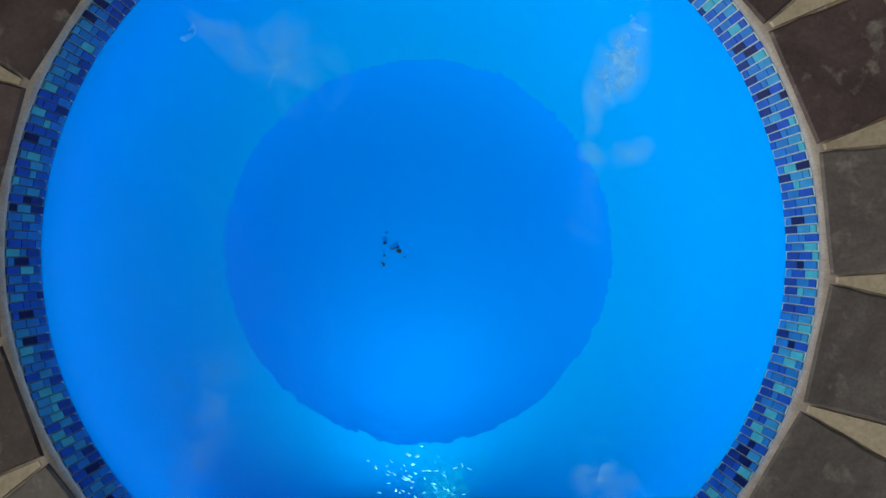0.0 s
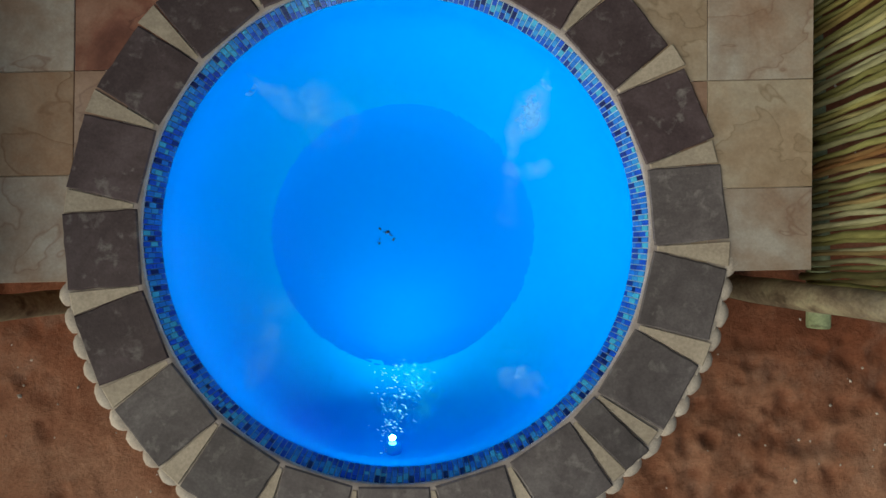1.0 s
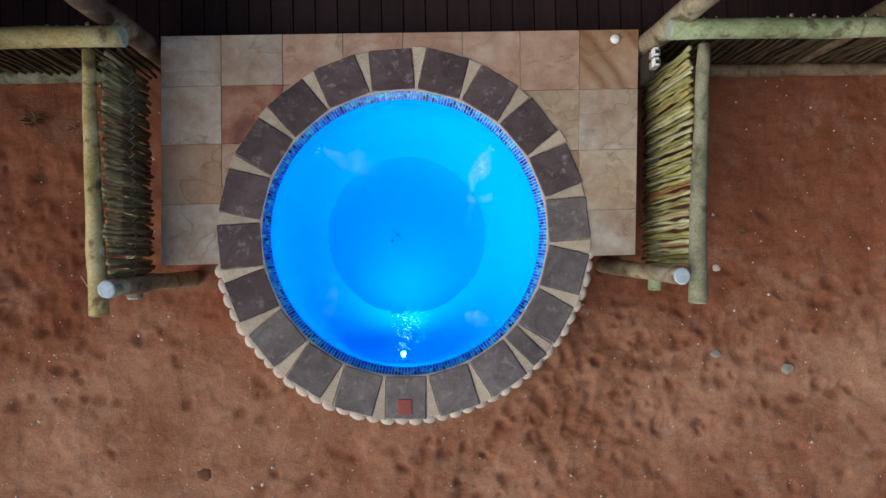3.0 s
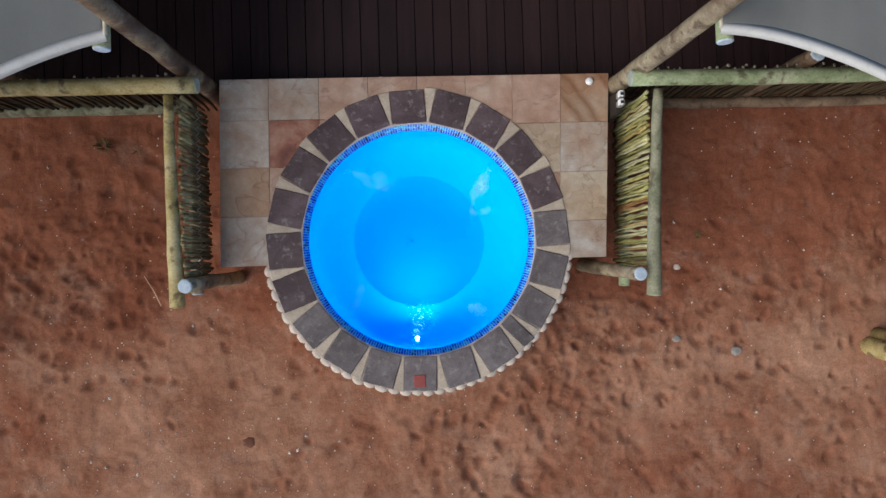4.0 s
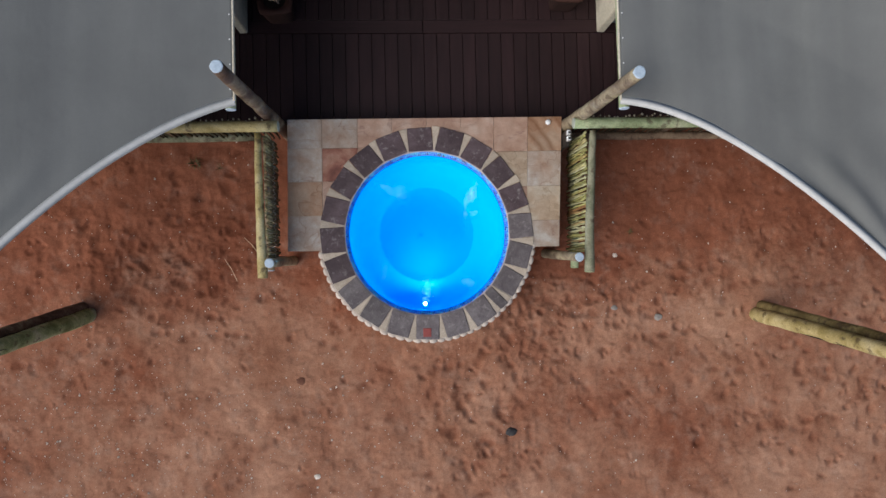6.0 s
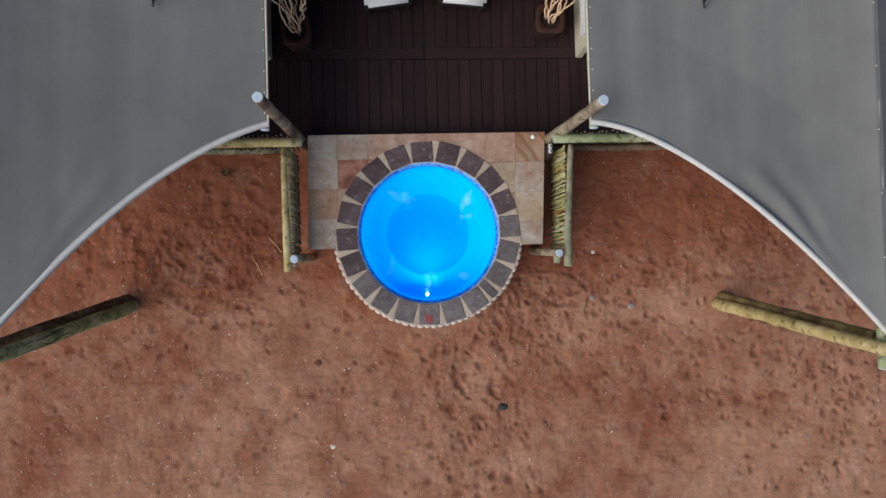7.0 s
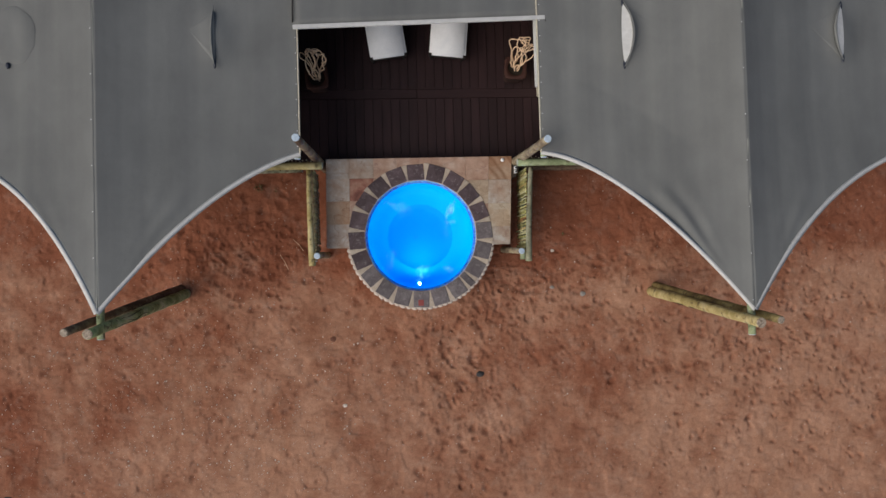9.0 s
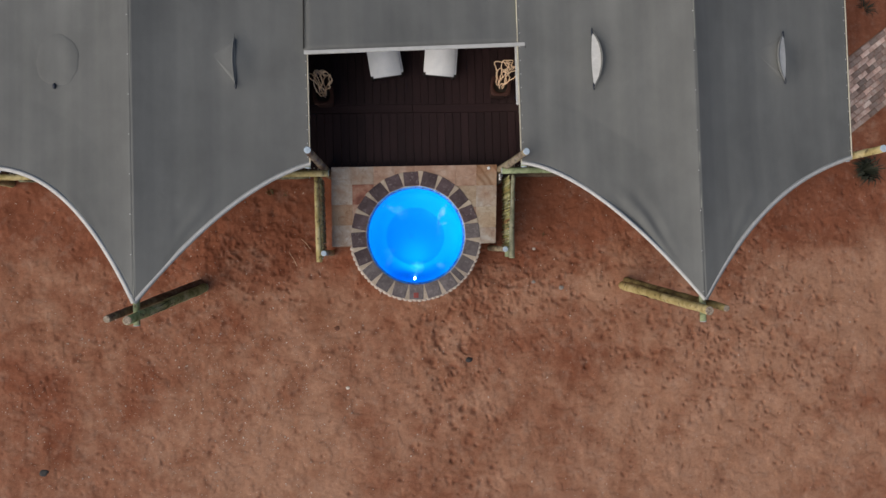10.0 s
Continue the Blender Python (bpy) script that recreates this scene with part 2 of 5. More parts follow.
MOSAIC_LOW, MOSAIC_LOW_MANY = mosaic_material("blue_glass", False, LOWER), mosaic_material("blue_glass_joined", True, LOWER)
WATER, BUBBLES, LAMP_GLOW = water_material(), wisp_material("air_bubbles", (0.52, 0.78, 0.98)), wisp_material("painted_lamp_glow", (0.03, 0.72, 0.98))
DECK = plain("dark_stained_deck", (0.0175, 0.0083, 0.0090), (0.031, 0.0150, 0.0158), 3, 0.6, 0.25, (8, 0.6, 8), 0.2, spec=0.25)
DECK_X = plain("dark_stained_cross_board", (0.0175, 0.0083, 0.0090), (0.031, 0.0150, 0.0158), 3, 0.6, 0.25, (0.6, 8, 8), 0.2, spec=0.25)
POLE_GREEN = pole_material("treated_pole", (0.19, 0.23, 0.12), (0.28, 0.33, 0.19), (0.38, 0.40, 0.26))
POLE_YELLOW = pole_material("yellow_pole", (0.30, 0.24, 0.09), (0.43, 0.35, 0.16), (0.54, 0.46, 0.25))
POLE_DULL = pole_material("dull_green_pole", (0.13, 0.14, 0.085), (0.20, 0.20, 0.13), (0.27, 0.26, 0.18))
POLE_MOSSY = pole_material("mossy_pole", (0.14, 0.19, 0.07), (0.31, 0.38, 0.17), (0.50, 0.53, 0.32))
POLE_GREY = pole_material("weathered_pole", (0.15, 0.11, 0.075), (0.26, 0.21, 0.14), (0.38, 0.34, 0.22))
POLE_SHADED = pole_material("shaded_olive_pole", (0.11, 0.08, 0.03), (0.20, 0.15, 0.06), (0.30, 0.25, 0.11))
POLE_BARK = pole_material("barked_pole", (0.075, 0.045, 0.030), (0.135, 0.088, 0.060), (0.25, 0.20, 0.13))
POLE_BROWN = pole_material("brown_pole", (0.11, 0.07, 0.045), (0.17, 0.115, 0.075), (0.24, 0.17, 0.11))
SAWN = plain("sawn_end", (0.34, 0.43, 0.52), (0.52, 0.61, 0.70), 30, 0.8, 0.4)
TIP = plain("cut_tip", (0.40, 0.36, 0.26), (0.56, 0.51, 0.40), 40, 0.8, 0.3)
SAWN_GREEN = plain("green_grey_end", (0.24, 0.27, 0.22), (0.36, 0.38, 0.33), 30, 0.8, 0.4)
SAWN_BROWN = plain("split_end", (0.10, 0.065, 0.04), (0.46, 0.39, 0.31), 26, 0.85, 0.6)


def stick_material(name, cols):
    k = Mat(name)
    oi = k.t.nodes.new("ShaderNodeObjectInfo")
    v = k.vec((1, 1, 0.25))
    n = k.noise(v, 25, 5, 0.65)
    col = k.ramp(oi.outputs["Random"], [(i / (len(cols) - 1), c) for i, c in enumerate(cols)])
    col = k.mix(col, k.ramp(n, [(0.3, (0.6, 0.58, 0.55)), (0.7, (1.25, 1.25, 1.22))]), 1.0, "MULTIPLY")
    k.bump(n, 0.5, 0.004)
    return k.finish(col, 0.8, 0, 0.3)


STICK = stick_material("fresh_stick", [(0.24, 0.23, 0.08), (0.42, 0.41, 0.20), (0.26, 0.12, 0.045), (0.36, 0.35, 0.13), (0.18, 0.17, 0.06), (0.46, 0.45, 0.28)])
STICK_GREY = stick_material("weathered_stick", [(0.17, 0.14, 0.065), (0.30, 0.26, 0.13), (0.12, 0.09, 0.05), (0.22, 0.13, 0.065), (0.34, 0.31, 0.17), (0.15, 0.12, 0.07)])
# deck fence sticks: shade below the rail put into the dark brown
STICK_SHADED = stick_material("shaded_brown_stick", [(0.045, 0.032, 0.018), (0.085, 0.062, 0.034), (0.055, 0.036, 0.02), (0.11, 0.085, 0.045)])
HEM = plain("white_hem", (0.46, 0.46, 0.45), (0.56, 0.56, 0.55), 10, 0.7, 0.15, grain=0.06)
CREAM = plain("cream_canvas", (0.46, 0.42, 0.33), (0.58, 0.54, 0.44), 4, 0.85, 0.15)
CUSHION = plain("white_cushion", (0.70, 0.71, 0.73), (0.80, 0.80, 0.81), 4, 0.9, 0.15, grain=0.03)
DARKWOOD = plain("black_rattan", (0.012, 0.010, 0.009), (0.03, 0.024, 0.02), 30, 0.6, 0.5)
POT = plain("brown_pot", (0.030, 0.009, 0.006), (0.055, 0.018, 0.011), 6, 0.8, 0.2)
SOIL = plain("dark_soil", (0.012, 0.009, 0.006), (0.03, 0.022, 0.015), 25, 0.95, 0.8)
VINE = plain("pale_vine", (0.62, 0.41, 0.25), (0.80, 0.60, 0.42), 12, 0.8, 0.4)
PEBBLE = plain("pebble", (0.42, 0.35, 0.29), (0.70, 0.63, 0.56), 6, 0.85, 0.3, vary=0.35, island=True)
STONE_GREY = plain("grey_stone", (0.20, 0.18, 0.165), (0.33, 0.30, 0.27), 18, 0.85, 0.4)
PIT_BROWN = plain("dark_pit_brown", (0.09, 0.036, 0.022), (0.16, 0.066, 0.040), 20, 0.95, 0.6)
STONE_DARK = plain("dark_stone", (0.02, 0.02, 0.025), (0.06, 0.055, 0.05), 20, 0.8, 0.4)
BRICK = plain("paving_brick", (0.30, 0.17, 0.13), (0.46, 0.33, 0.28), 7, 0.9, 0.4, vary=0.6, c3=(0.54, 0.45, 0.40))
LEAF = plain("dull_leaf", (0.06, 0.07, 0.025), (0.11, 0.12, 0.045), 12, 0.7, 0.2, vary=0.3, island=True)
LEAF_DARK = plain("dark_leaf", (0.012, 0.014, 0.008), (0.03, 0.035, 0.018), 12, 0.7, 0.2, vary=0.3, island=True)
PLASTIC = plain("white_plastic", (0.72, 0.73, 0.74), (0.80, 0.80, 0.80), 10, 0.4, 0.05)
JET = plain("pale_blue_plastic", (0.06, 0.42, 0.90), (0.10, 0.47, 0.92), 10, 0.4, 0.05)
LAMP_GLINT = plain("painted_lamp_glint", (0.10, 0.70, 0.95), (0.45, 0.92, 1.0), 30, 0.3, 0.05)
STEEL = plain("galvanised_wire", (0.5, 0.5, 0.48), (0.68, 0.67, 0.64), 40, 0.35, 0.1, metal=0.8)
BLACK = plain("black_grate", (0.015, 0.02, 0.035), (0.03, 0.035, 0.05), 30, 0.5, 0.2)
LAMP_GLASS = glow("lit_lamp_glass", (0.22, 0.80, 1.0), 5.0)

# ---------------------------------------------------------------- building helpers
ORIGIN = {}


def thing(name, loc, label, category, group="", kind=""):
    e = new(name)
    e.empty_display_size = 0.1
    e.location = loc
    ORIGIN[e.name] = Vector(loc)
    return tagged(e, label, category, group, kind)


def as_mesh(name, bm, material, smooth=False):
    me = bpy.data.meshes.new(name)
    bm.to_mesh(me)
    bm.free()
    me.materials.append(material)
    if smooth:
        me.shade_smooth()
    return me


def part(name, bm, material, parent, label="", smooth=False, kind=""):
    """One mesh under a thing or a part; the bmesh is in world places."""
    o = ORIGIN[parent.name]
    bmesh.ops.translate(bm, verts=bm.verts, vec=-o)
    ob = new(name, as_mesh(name, bm, material, smooth))
    ob.parent = parent
    ORIGIN[ob.name] = o
    return tagged(ob, label, kind=kind)


def piece(name, me, parent, m, label=""):
    """A piece that shares its mesh with others alike, at the world pose m."""
    ob = new(name, me)
    ob.parent = parent
    ob.matrix_basis = Matrix.Translation(-ORIGIN[parent.name]) @ m
    ORIGIN[ob.name] = ORIGIN[parent.name]
    return tagged(ob, label)


def whole(name, bm, material, label, category="", kind="", group="", smooth=False):
    """A thing that is one mesh, with its origin at the world's."""
    ob = new(name, as_mesh(name, bm, material, smooth))
    ORIGIN[ob.name] = Vector((0, 0, 0))
    return tagged(ob, label, category, group, kind)


def box(bm, lo, hi, bevel=0.0):
    lo, hi = Vector(lo), Vector(hi)
    r = bmesh.ops.create_cube(bm, size=1.0)
    bmesh.ops.scale(bm, verts=r["verts"], vec=hi - lo)
    bmesh.ops.translate(bm, verts=r["verts"], vec=(lo + hi) / 2)
    if bevel:
        es = list({e for v in r["verts"] for e in v.link_edges})
        bmesh.ops.bevel(bm, geom=es, offset=bevel, segments=2, affect="EDGES")
    return bm


def prism(bm, poly, z0, z1, ch=0.004):
    """A slab on a polygon (counter-clockwise), its upper edge worn down by ch."""
    n = len(poly)
    c = sum((Vector(p) for p in poly), Vector((0, 0))) / n
    rings = []
    for z, inset in ((z0, 0.0), (z1 - ch, 0.0), (z1, ch)):
        ring = []
        for p in poly:
            p = Vector(p)
            d = c - p
            q = p + d.normalized() * min(inset * 1.4, d.length * 0.3) if inset else p
            ring.append(bm.verts.new((q.x, q.y, z)))
        rings.append(ring)
    for a, b in zip(rings, rings[1:]):
        for i in range(n):
            bm.faces.new((a[i], a[(i + 1) % n], b[(i + 1) % n], b[i]))
    bm.faces.new(rings[-1])
    return bm


def tube(bm, pts, radii, sides=10, wob=0.0, seed=0, caps=True):
    """A tube along points, with uneven girth."""
    pts = [Vector(p) for p in pts]
    rnd = random.Random(seed)
    rings = []
    ref = None
    for i, p in enumerate(pts):
        d = (pts[min(i + 1, len(pts) - 1)] - pts[max(i - 1, 0)]).normalized()
        if ref is None:
            ref = Vector((0.31, 0.77, 0.55)).cross(d).normalized()
        ref = (ref - d * ref.dot(d)).normalized()
        w = d.cross(ref)
        ring = []
        for k in range(sides):
            a = 2 * math.pi * k / sides
            r = radii[i] * (1 + wob * rnd.uniform(-1, 1))
            ring.append(bm.verts.new(p + (ref * math.cos(a) + w * math.sin(a)) * r))
        rings.append(ring)
    for a, b in zip(rings, rings[1:]):
        for k in range(sides):
            bm.faces.new((a[k], a[(k + 1) % sides], b[(k + 1) % sides], b[k]))
    if caps:
        bm.faces.new(rings[0][::-1])
        bm.faces.new(rings[-1])
    return bm


def log_line(p0, p1, n, bend, seed):
    rnd = random.Random(seed)
    p0, p1 = Vector(p0), Vector(p1)
    side = Vector((rnd.uniform(-1, 1), rnd.uniform(-1, 1), rnd.uniform(-0.3, 0.3)))
    out = []
    for i in range(n + 1):
        f = i / n
        s = math.sin(math.pi * f) * bend
        j = Vector((rnd.uniform(-1, 1), rnd.uniform(-1, 1), rnd.uniform(-1, 1))) * bend * 0.25 * (0 < i < n)
        out.append(p0.lerp(p1, f) + side * s + j)
    return out


def log(name, p0, p1, r0, r1, material, parent, seed, label="", ends=(), bend=0.012, n=12, end_mat=None):
    """A round pole with uneven girth; ends: which sawn ends show (0, 1)."""
    pts = log_line(p0, p1, n, bend, seed)
    rnd = random.Random(seed + 7)
    radii = [(r0 + (r1 - r0) * i / n) * (1 + rnd.uniform(-0.028, 0.028)) for i in range(n + 1)]
    body = part(name, tube(bmesh.new(), pts, radii, 14, 0.035, seed), material, parent, label, True)
    for e in ends:
        p, q, r = (pts[0], pts[1], radii[0]) if e == 0 else (pts[-1], pts[-2], radii[-1])
        d = (p - q).normalized()
        bm = tube(bmesh.new(), [p - d * 0.004, p + d * 0.005, p + d * 0.009], [r * 0.97, r * 0.95, r * 0.8], 14, 0.05, seed + 3)
        part("sawn_end", bm, end_mat or SAWN, body, "pale sawn end")
    return body


def disc_ring(bm, profile, n=96, centre=(0, 0)):
    """Turns a profile of (radius, height) round an upright axis."""
    rings = []
    for r, z in profile:
        rings.append([bm.verts.new((centre[0] + r * math.cos(2 * math.pi * k / n), centre[1] + r * math.sin(2 * math.pi * k / n), z)) for k in range(n)])
    for a, b in zip(rings, rings[1:]):
        for k in range(n):
            bm.faces.new((a[k], a[(k + 1) % n], b[(k + 1) % n], b[k]))
    return bm


# ---------------------------------------------------------------- ground
GZ = -0.75
CX, CY = -0.015, 0.03          # the pool's centre


def smooth_noise(nx, ny, cells, rs):
    """Value noise on a grid, smoothly blended."""
    g = rs.rand(int(cells * ny / nx) + 3, cells + 3)
    xs, ys = np.linspace(0, cells, nx), np.linspace(0, cells * ny / nx, ny)
    xi, yi = xs.astype(int), ys.astype(int)
    fx, fy = xs - xi, ys - yi
    fx, fy = fx * fx * (3 - 2 * fx), (fy * fy * (3 - 2 * fy))[:, None]
    a, b = g[yi][:, xi], g[yi][:, xi + 1]
    c, d = g[yi + 1][:, xi], g[yi + 1][:, xi + 1]
    return (a * (1 - fx) + b * fx) * (1 - fy) + (c * (1 - fx) + d * fx) * fy - 0.5


def build_ground():
    step = 0.0165
    fx, fy = np.arange(-10.2, 10.6, step), np.arange(-6.6, 2.6, step)
    ox = np.array([11, 12, 14, 18, 26, 45, 90, 200, 500, 1200, 3000.0])
    nx, ny = len(fx), len(fy)
    rs = np.random.RandomState(5)
    h = np.zeros((ny, nx))
    for cells, amp in ((6, 0.05), (22, 0.024), (60, 0.020), (130, 0.010)):
        h += smooth_noise(nx, ny, cells, rs) * amp
    px, py = np.meshgrid(fx, fy)
    # loose, churned sand beside the pool and under the tents' edges; swept and flat elsewhere
    churn = 0.25 + 0.9 * np.exp(-((px - 1.6) / 0.8) ** 2 - ((py + 1.0) / 0.6) ** 2) + 0.7 * np.exp(-((px - 4.4) / 1.9) ** 2 - ((py + 0.2) / 0.55) ** 2) + 1.1 * np.exp(-((px + 3.4) / 1.5) ** 2 - ((py - 0.0) / 0.9) ** 2) + 0.6 * np.exp(-((px - 0.6) / 1.0) ** 2 - ((py + 2.4) / 1.2) ** 2)
    churn = np.clip(churn * (1.0 + 1.6 * smooth_noise(nx, ny, 40, rs)), 0.1, 1.4)
    for cells, amp in ((90, 0.022), (170, 0.016), (330, 0.011), (620, 0.008)):
        h += smooth_noise(nx, ny, cells, rs) * amp * churn
    # kicked-up crests: sharp-edged ridges between smooth hollows
    for cells, amp in ((70, 0.030), (130, 0.022), (240, 0.012)):
        crest = np.abs(smooth_noise(nx, ny, cells, rs))
        h += (0.12 - crest) * amp * np.clip(churn - 0.15, 0, 1.2)
    # hard crust elsewhere, broken into low plates
    plates = smooth_noise(nx, ny, 150, rs) + 0.5 * smooth_noise(nx, ny, 300, rs)
    h += 0.006 * np.tanh(plates * 9) * np.clip(1.0 - churn, 0, 1)
    rnd = random.Random(11)
    dents = []
    for _ in range(900):
        x, y = rnd.uniform(-9.8, 10), rnd.uniform(-6.3, 2.0)
        dents.append((x, y, rnd.uniform(0.02, 0.06), rnd.uniform(0.005, 0.016)))
    for _ in range(230):           # trodden sand beside the pool
        dents.append((rnd.gauss(1.7, 0.8), rnd.gauss(-0.95, 0.5), rnd.uniform(0.025, 0.08), rnd.uniform(0.006, 0.020)))
    for _ in range(470):
        dents.append((rnd.gauss(6.7, 1.5), rnd.gauss(-2.0, 1.4), rnd.uniform(0.028, 0.070), rnd.uniform(0.010, 0.026)))
    for _ in range(150):
        dents.append((rnd.gauss(-3.4, 1.1), rnd.gauss(-0.1, 0.6), rnd.uniform(0.03, 0.09), rnd.uniform(0.007, 0.021)))
    for _ in range(90):            # a trail that leads away from the pool
        f = rnd.random()
        dents.append((0.4 + f * 0.5 + rnd.gauss(0, 0.35), -1.5 - 3.6 * f, rnd.uniform(0.04, 0.08), rnd.uniform(0.014, 0.028)))
    dents = [(x, y, r, d, rnd.uniform(0, math.pi), rnd.uniform(0.5, 0.95)) for x, y, r, d in dents]
    # shoe prints: a sole and a heel each, in uneven trails
    for x0, y0, x1, y1, n in ((1.0, -1.35, 1.5, -4.6, 13), (0.2, -1.7, 0.1, -5.6, 15), (1.5, -0.7, 4.6, -1.9, 12), (2.2, -0.5, 5.8, -0.7, 12), (-0.6, -1.6, -4.8, -4.4, 15), (4.2, -2.3, 8.6, -3.6, 12), (-2.0, -0.9, -7.5, -2.2, 15), (1.3, -1.0, 2.4, -2.6, 8)):
        turn = math.atan2(y1 - y0, x1 - x0)
        for k in range(n):
            f = (k + rnd.uniform(-0.3, 0.3)) / n
            off = (0.10 if k % 2 else -0.10) + rnd.gauss(0, 0.07)
            x, y, a = x0 + (x1 - x0) * f - math.sin(turn) * off, y0 + (y1 - y0) * f + math.cos(turn) * off, turn + rnd.gauss(0, 0.3)
            d = rnd.uniform(0.010, 0.018)
            dents.append((x, y, 0.075, d, a, 0.62))
            dents.append((x - 0.135 * math.cos(a), y - 0.135 * math.sin(a), 0.043, d, a, 0.85))
    # clear prints of ribbed soles: toe part, heel part, then ribs across both
    ribbed = []
    for x, y, deg in ((1.0, -1.51, 96), (1.17, -1.11, 112), (1.36, -1.41, 60), (0.62, -1.62, 80), (0.35, -1.95, 100), (0.9, -2.15, 85), (1.85, -0.86, 30)):
        a = radians(deg)
        dents.append((x, y, 0.088, 0.013, a, 0.55))
        dents.append((x - 0.15 * math.cos(a), y - 0.15 * math.sin(a), 0.05, 0.013, a, 0.8))
        ribbed.append((x, y, a))
    # how strongly each dent takes the darker red
    dent_tone = np.zeros((ny, nx))
    for x, y, r, d, a, el in dents:
        w = int(r * 2.2 / step) + 1
        i, j = int((x - fx[0]) / step), int((y - fy[0]) / step)
        if i < w or j < w or i + w >= nx or j + w >= ny:
            continue
        gx, gy = np.meshgrid(fx[i - w:i + w + 1] - x, fy[j - w:j + w + 1] - y)
        u, v = (gx * math.cos(a) + gy * math.sin(a)) / r, (gy * math.cos(a) - gx * math.sin(a)) / (r * el)
        q = u * u + v * v
        h[j - w:j + w + 1, i - w:i + w + 1] += d * (-np.exp(-q ** 1.25) + (0.30 if y > -1.6 and x < 4 else 0.10) * np.exp(-((np.sqrt(q) - 1.4) / 0.3) ** 2) * (0.6 + 0.4 * np.sin(np.arctan2(v, u) * 2 + x * 9)))
        dent_tone[j - w:j + w + 1, i - w:i + w + 1] = np.maximum(dent_tone[j - w:j + w + 1, i - w:i + w + 1], min(1.0, d / 0.016) * np.exp(-q * 1.1))
    for x, y, a in ribbed:
        u, v = (px - x) * math.cos(a) + (py - y) * math.sin(a), (py - y) * math.cos(a) - (px - x) * math.sin(a)
        inside = np.exp(-((u + 0.05) / 0.16) ** 4 - (v / 0.045) ** 4)
        h += 0.0045 * np.sin(u * 2 * math.pi / 0.05 + np.abs(v) * 40) * inside
    h[(px - CX) ** 2 + (py - CY) ** 2 < 1.1 ** 2] = -0.6      # the pit that the basin stands in
    xs = np.concatenate([-ox[::-1], fx, ox])
    ys = np.concatenate([-ox[::-1] + 3, fy, ox])
    z = np.pad(h, len(ox), mode="constant") + GZ
    gx, gy = np.meshgrid(xs, ys)
    co = np.stack([gx, gy, z], -1).reshape(-1, 3)
    wx = len(xs)
    idx = (np.arange(len(ys) - 1)[:, None] * wx + np.arange(wx - 1)[None]).ravel()
    quads = np.stack([idx, idx + 1, idx + wx + 1, idx + wx], -1)
    me = bpy.data.meshes.new("ground")
    me.vertices.add(len(co))
    me.vertices.foreach_set("co", co.ravel())
    me.loops.add(quads.size)
    me.loops.foreach_set("vertex_index", quads.ravel().astype(np.int32))
    me.polygons.add(len(quads))
    me.polygons.foreach_set("loop_start", np.arange(0, quads.size, 4, dtype=np.int32))
    me.update(calc_edges=True)
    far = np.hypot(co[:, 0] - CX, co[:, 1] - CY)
    # redder towards the tents, with their shade painted in as a darker tone
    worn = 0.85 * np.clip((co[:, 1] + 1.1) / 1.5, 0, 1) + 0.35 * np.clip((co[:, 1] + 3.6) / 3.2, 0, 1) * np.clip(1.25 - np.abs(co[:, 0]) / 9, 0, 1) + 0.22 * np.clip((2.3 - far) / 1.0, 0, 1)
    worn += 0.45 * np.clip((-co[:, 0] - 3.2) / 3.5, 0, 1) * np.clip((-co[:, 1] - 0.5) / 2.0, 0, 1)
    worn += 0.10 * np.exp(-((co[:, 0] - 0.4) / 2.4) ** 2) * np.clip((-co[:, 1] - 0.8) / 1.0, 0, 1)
    at_ = me.attributes.new("red_shaded_earth", "FLOAT", "POINT")
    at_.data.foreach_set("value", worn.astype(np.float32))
    at_ = me.attributes.new("dent_red", "FLOAT", "POINT")
    at_.data.foreach_set("value", np.pad(dent_tone, len(ox), mode="constant").ravel().astype(np.float32))
    me.shade_smooth()
    me.materials.append(SAND)
    tagged(new("ground", me), "trodden red sand with footprints and pale grit", "ground", kind="structure")
    return lambda x, y: GZ + h[int(round((y - fy[0]) / step)), int(round((x - fx[0]) / step))]


ground_z = build_ground()


def build_pebbles():
    rnd = random.Random(21)
    vs, fs = [], []
    for _ in range(4800):
        x, y = rnd.uniform(-9.5, 9.8), rnd.uniform(-6.2, 1.6)
        if rnd.random() < 0.5:
            x, y = rnd.gauss(-4.2, 2.4), rnd.gauss(-3.0, 1.5)
        if (x - CX) ** 2 + (y - CY) ** 2 < 1.7 or (abs(x) < 1.9 and y > -0.5):
            continue
        if not (-10 < x < 10.4 and -6.4 < y < 2.4):
            continue
        s = rnd.uniform(0.004, 0.011) * (2.0 if rnd.random() < 0.10 else 1)
        z = ground_z(x, y)
        b, a = len(vs), rnd.uniform(0, 6.3)
        ca, sa = math.cos(a) * s, math.sin(a) * s
        for u, v, w in ((1, 0, 0), (0, 0.7, 0), (-0.9, 0, 0), (0, -0.75, 0), (0.1, 0.05, 0.6), (0, 0, -0.5)):
            vs.append((x + u * ca - v * sa, y + u * sa + v * ca, z + 0.2 * s + w * s))
        for k in range(4):
            fs += [(b + k, b + (k + 1) % 4, b + 4), (b + (k + 1) % 4, b + k, b + 5)]
    me = bpy.data.meshes.new("pebbles")
    me.from_pydata(vs, [], fs)
    me.materials.append(PEBBLE)
    tagged(new("pebbles", me), "scattered pale pebbles and grit on red sand", "pebbles", kind="stuff")


build_pebbles()

# ---------------------------------------------------------------- pool and patio


def at(r, deg):
    return Vector((CX + r * math.cos(radians(deg)), CY + r * math.sin(radians(deg))))


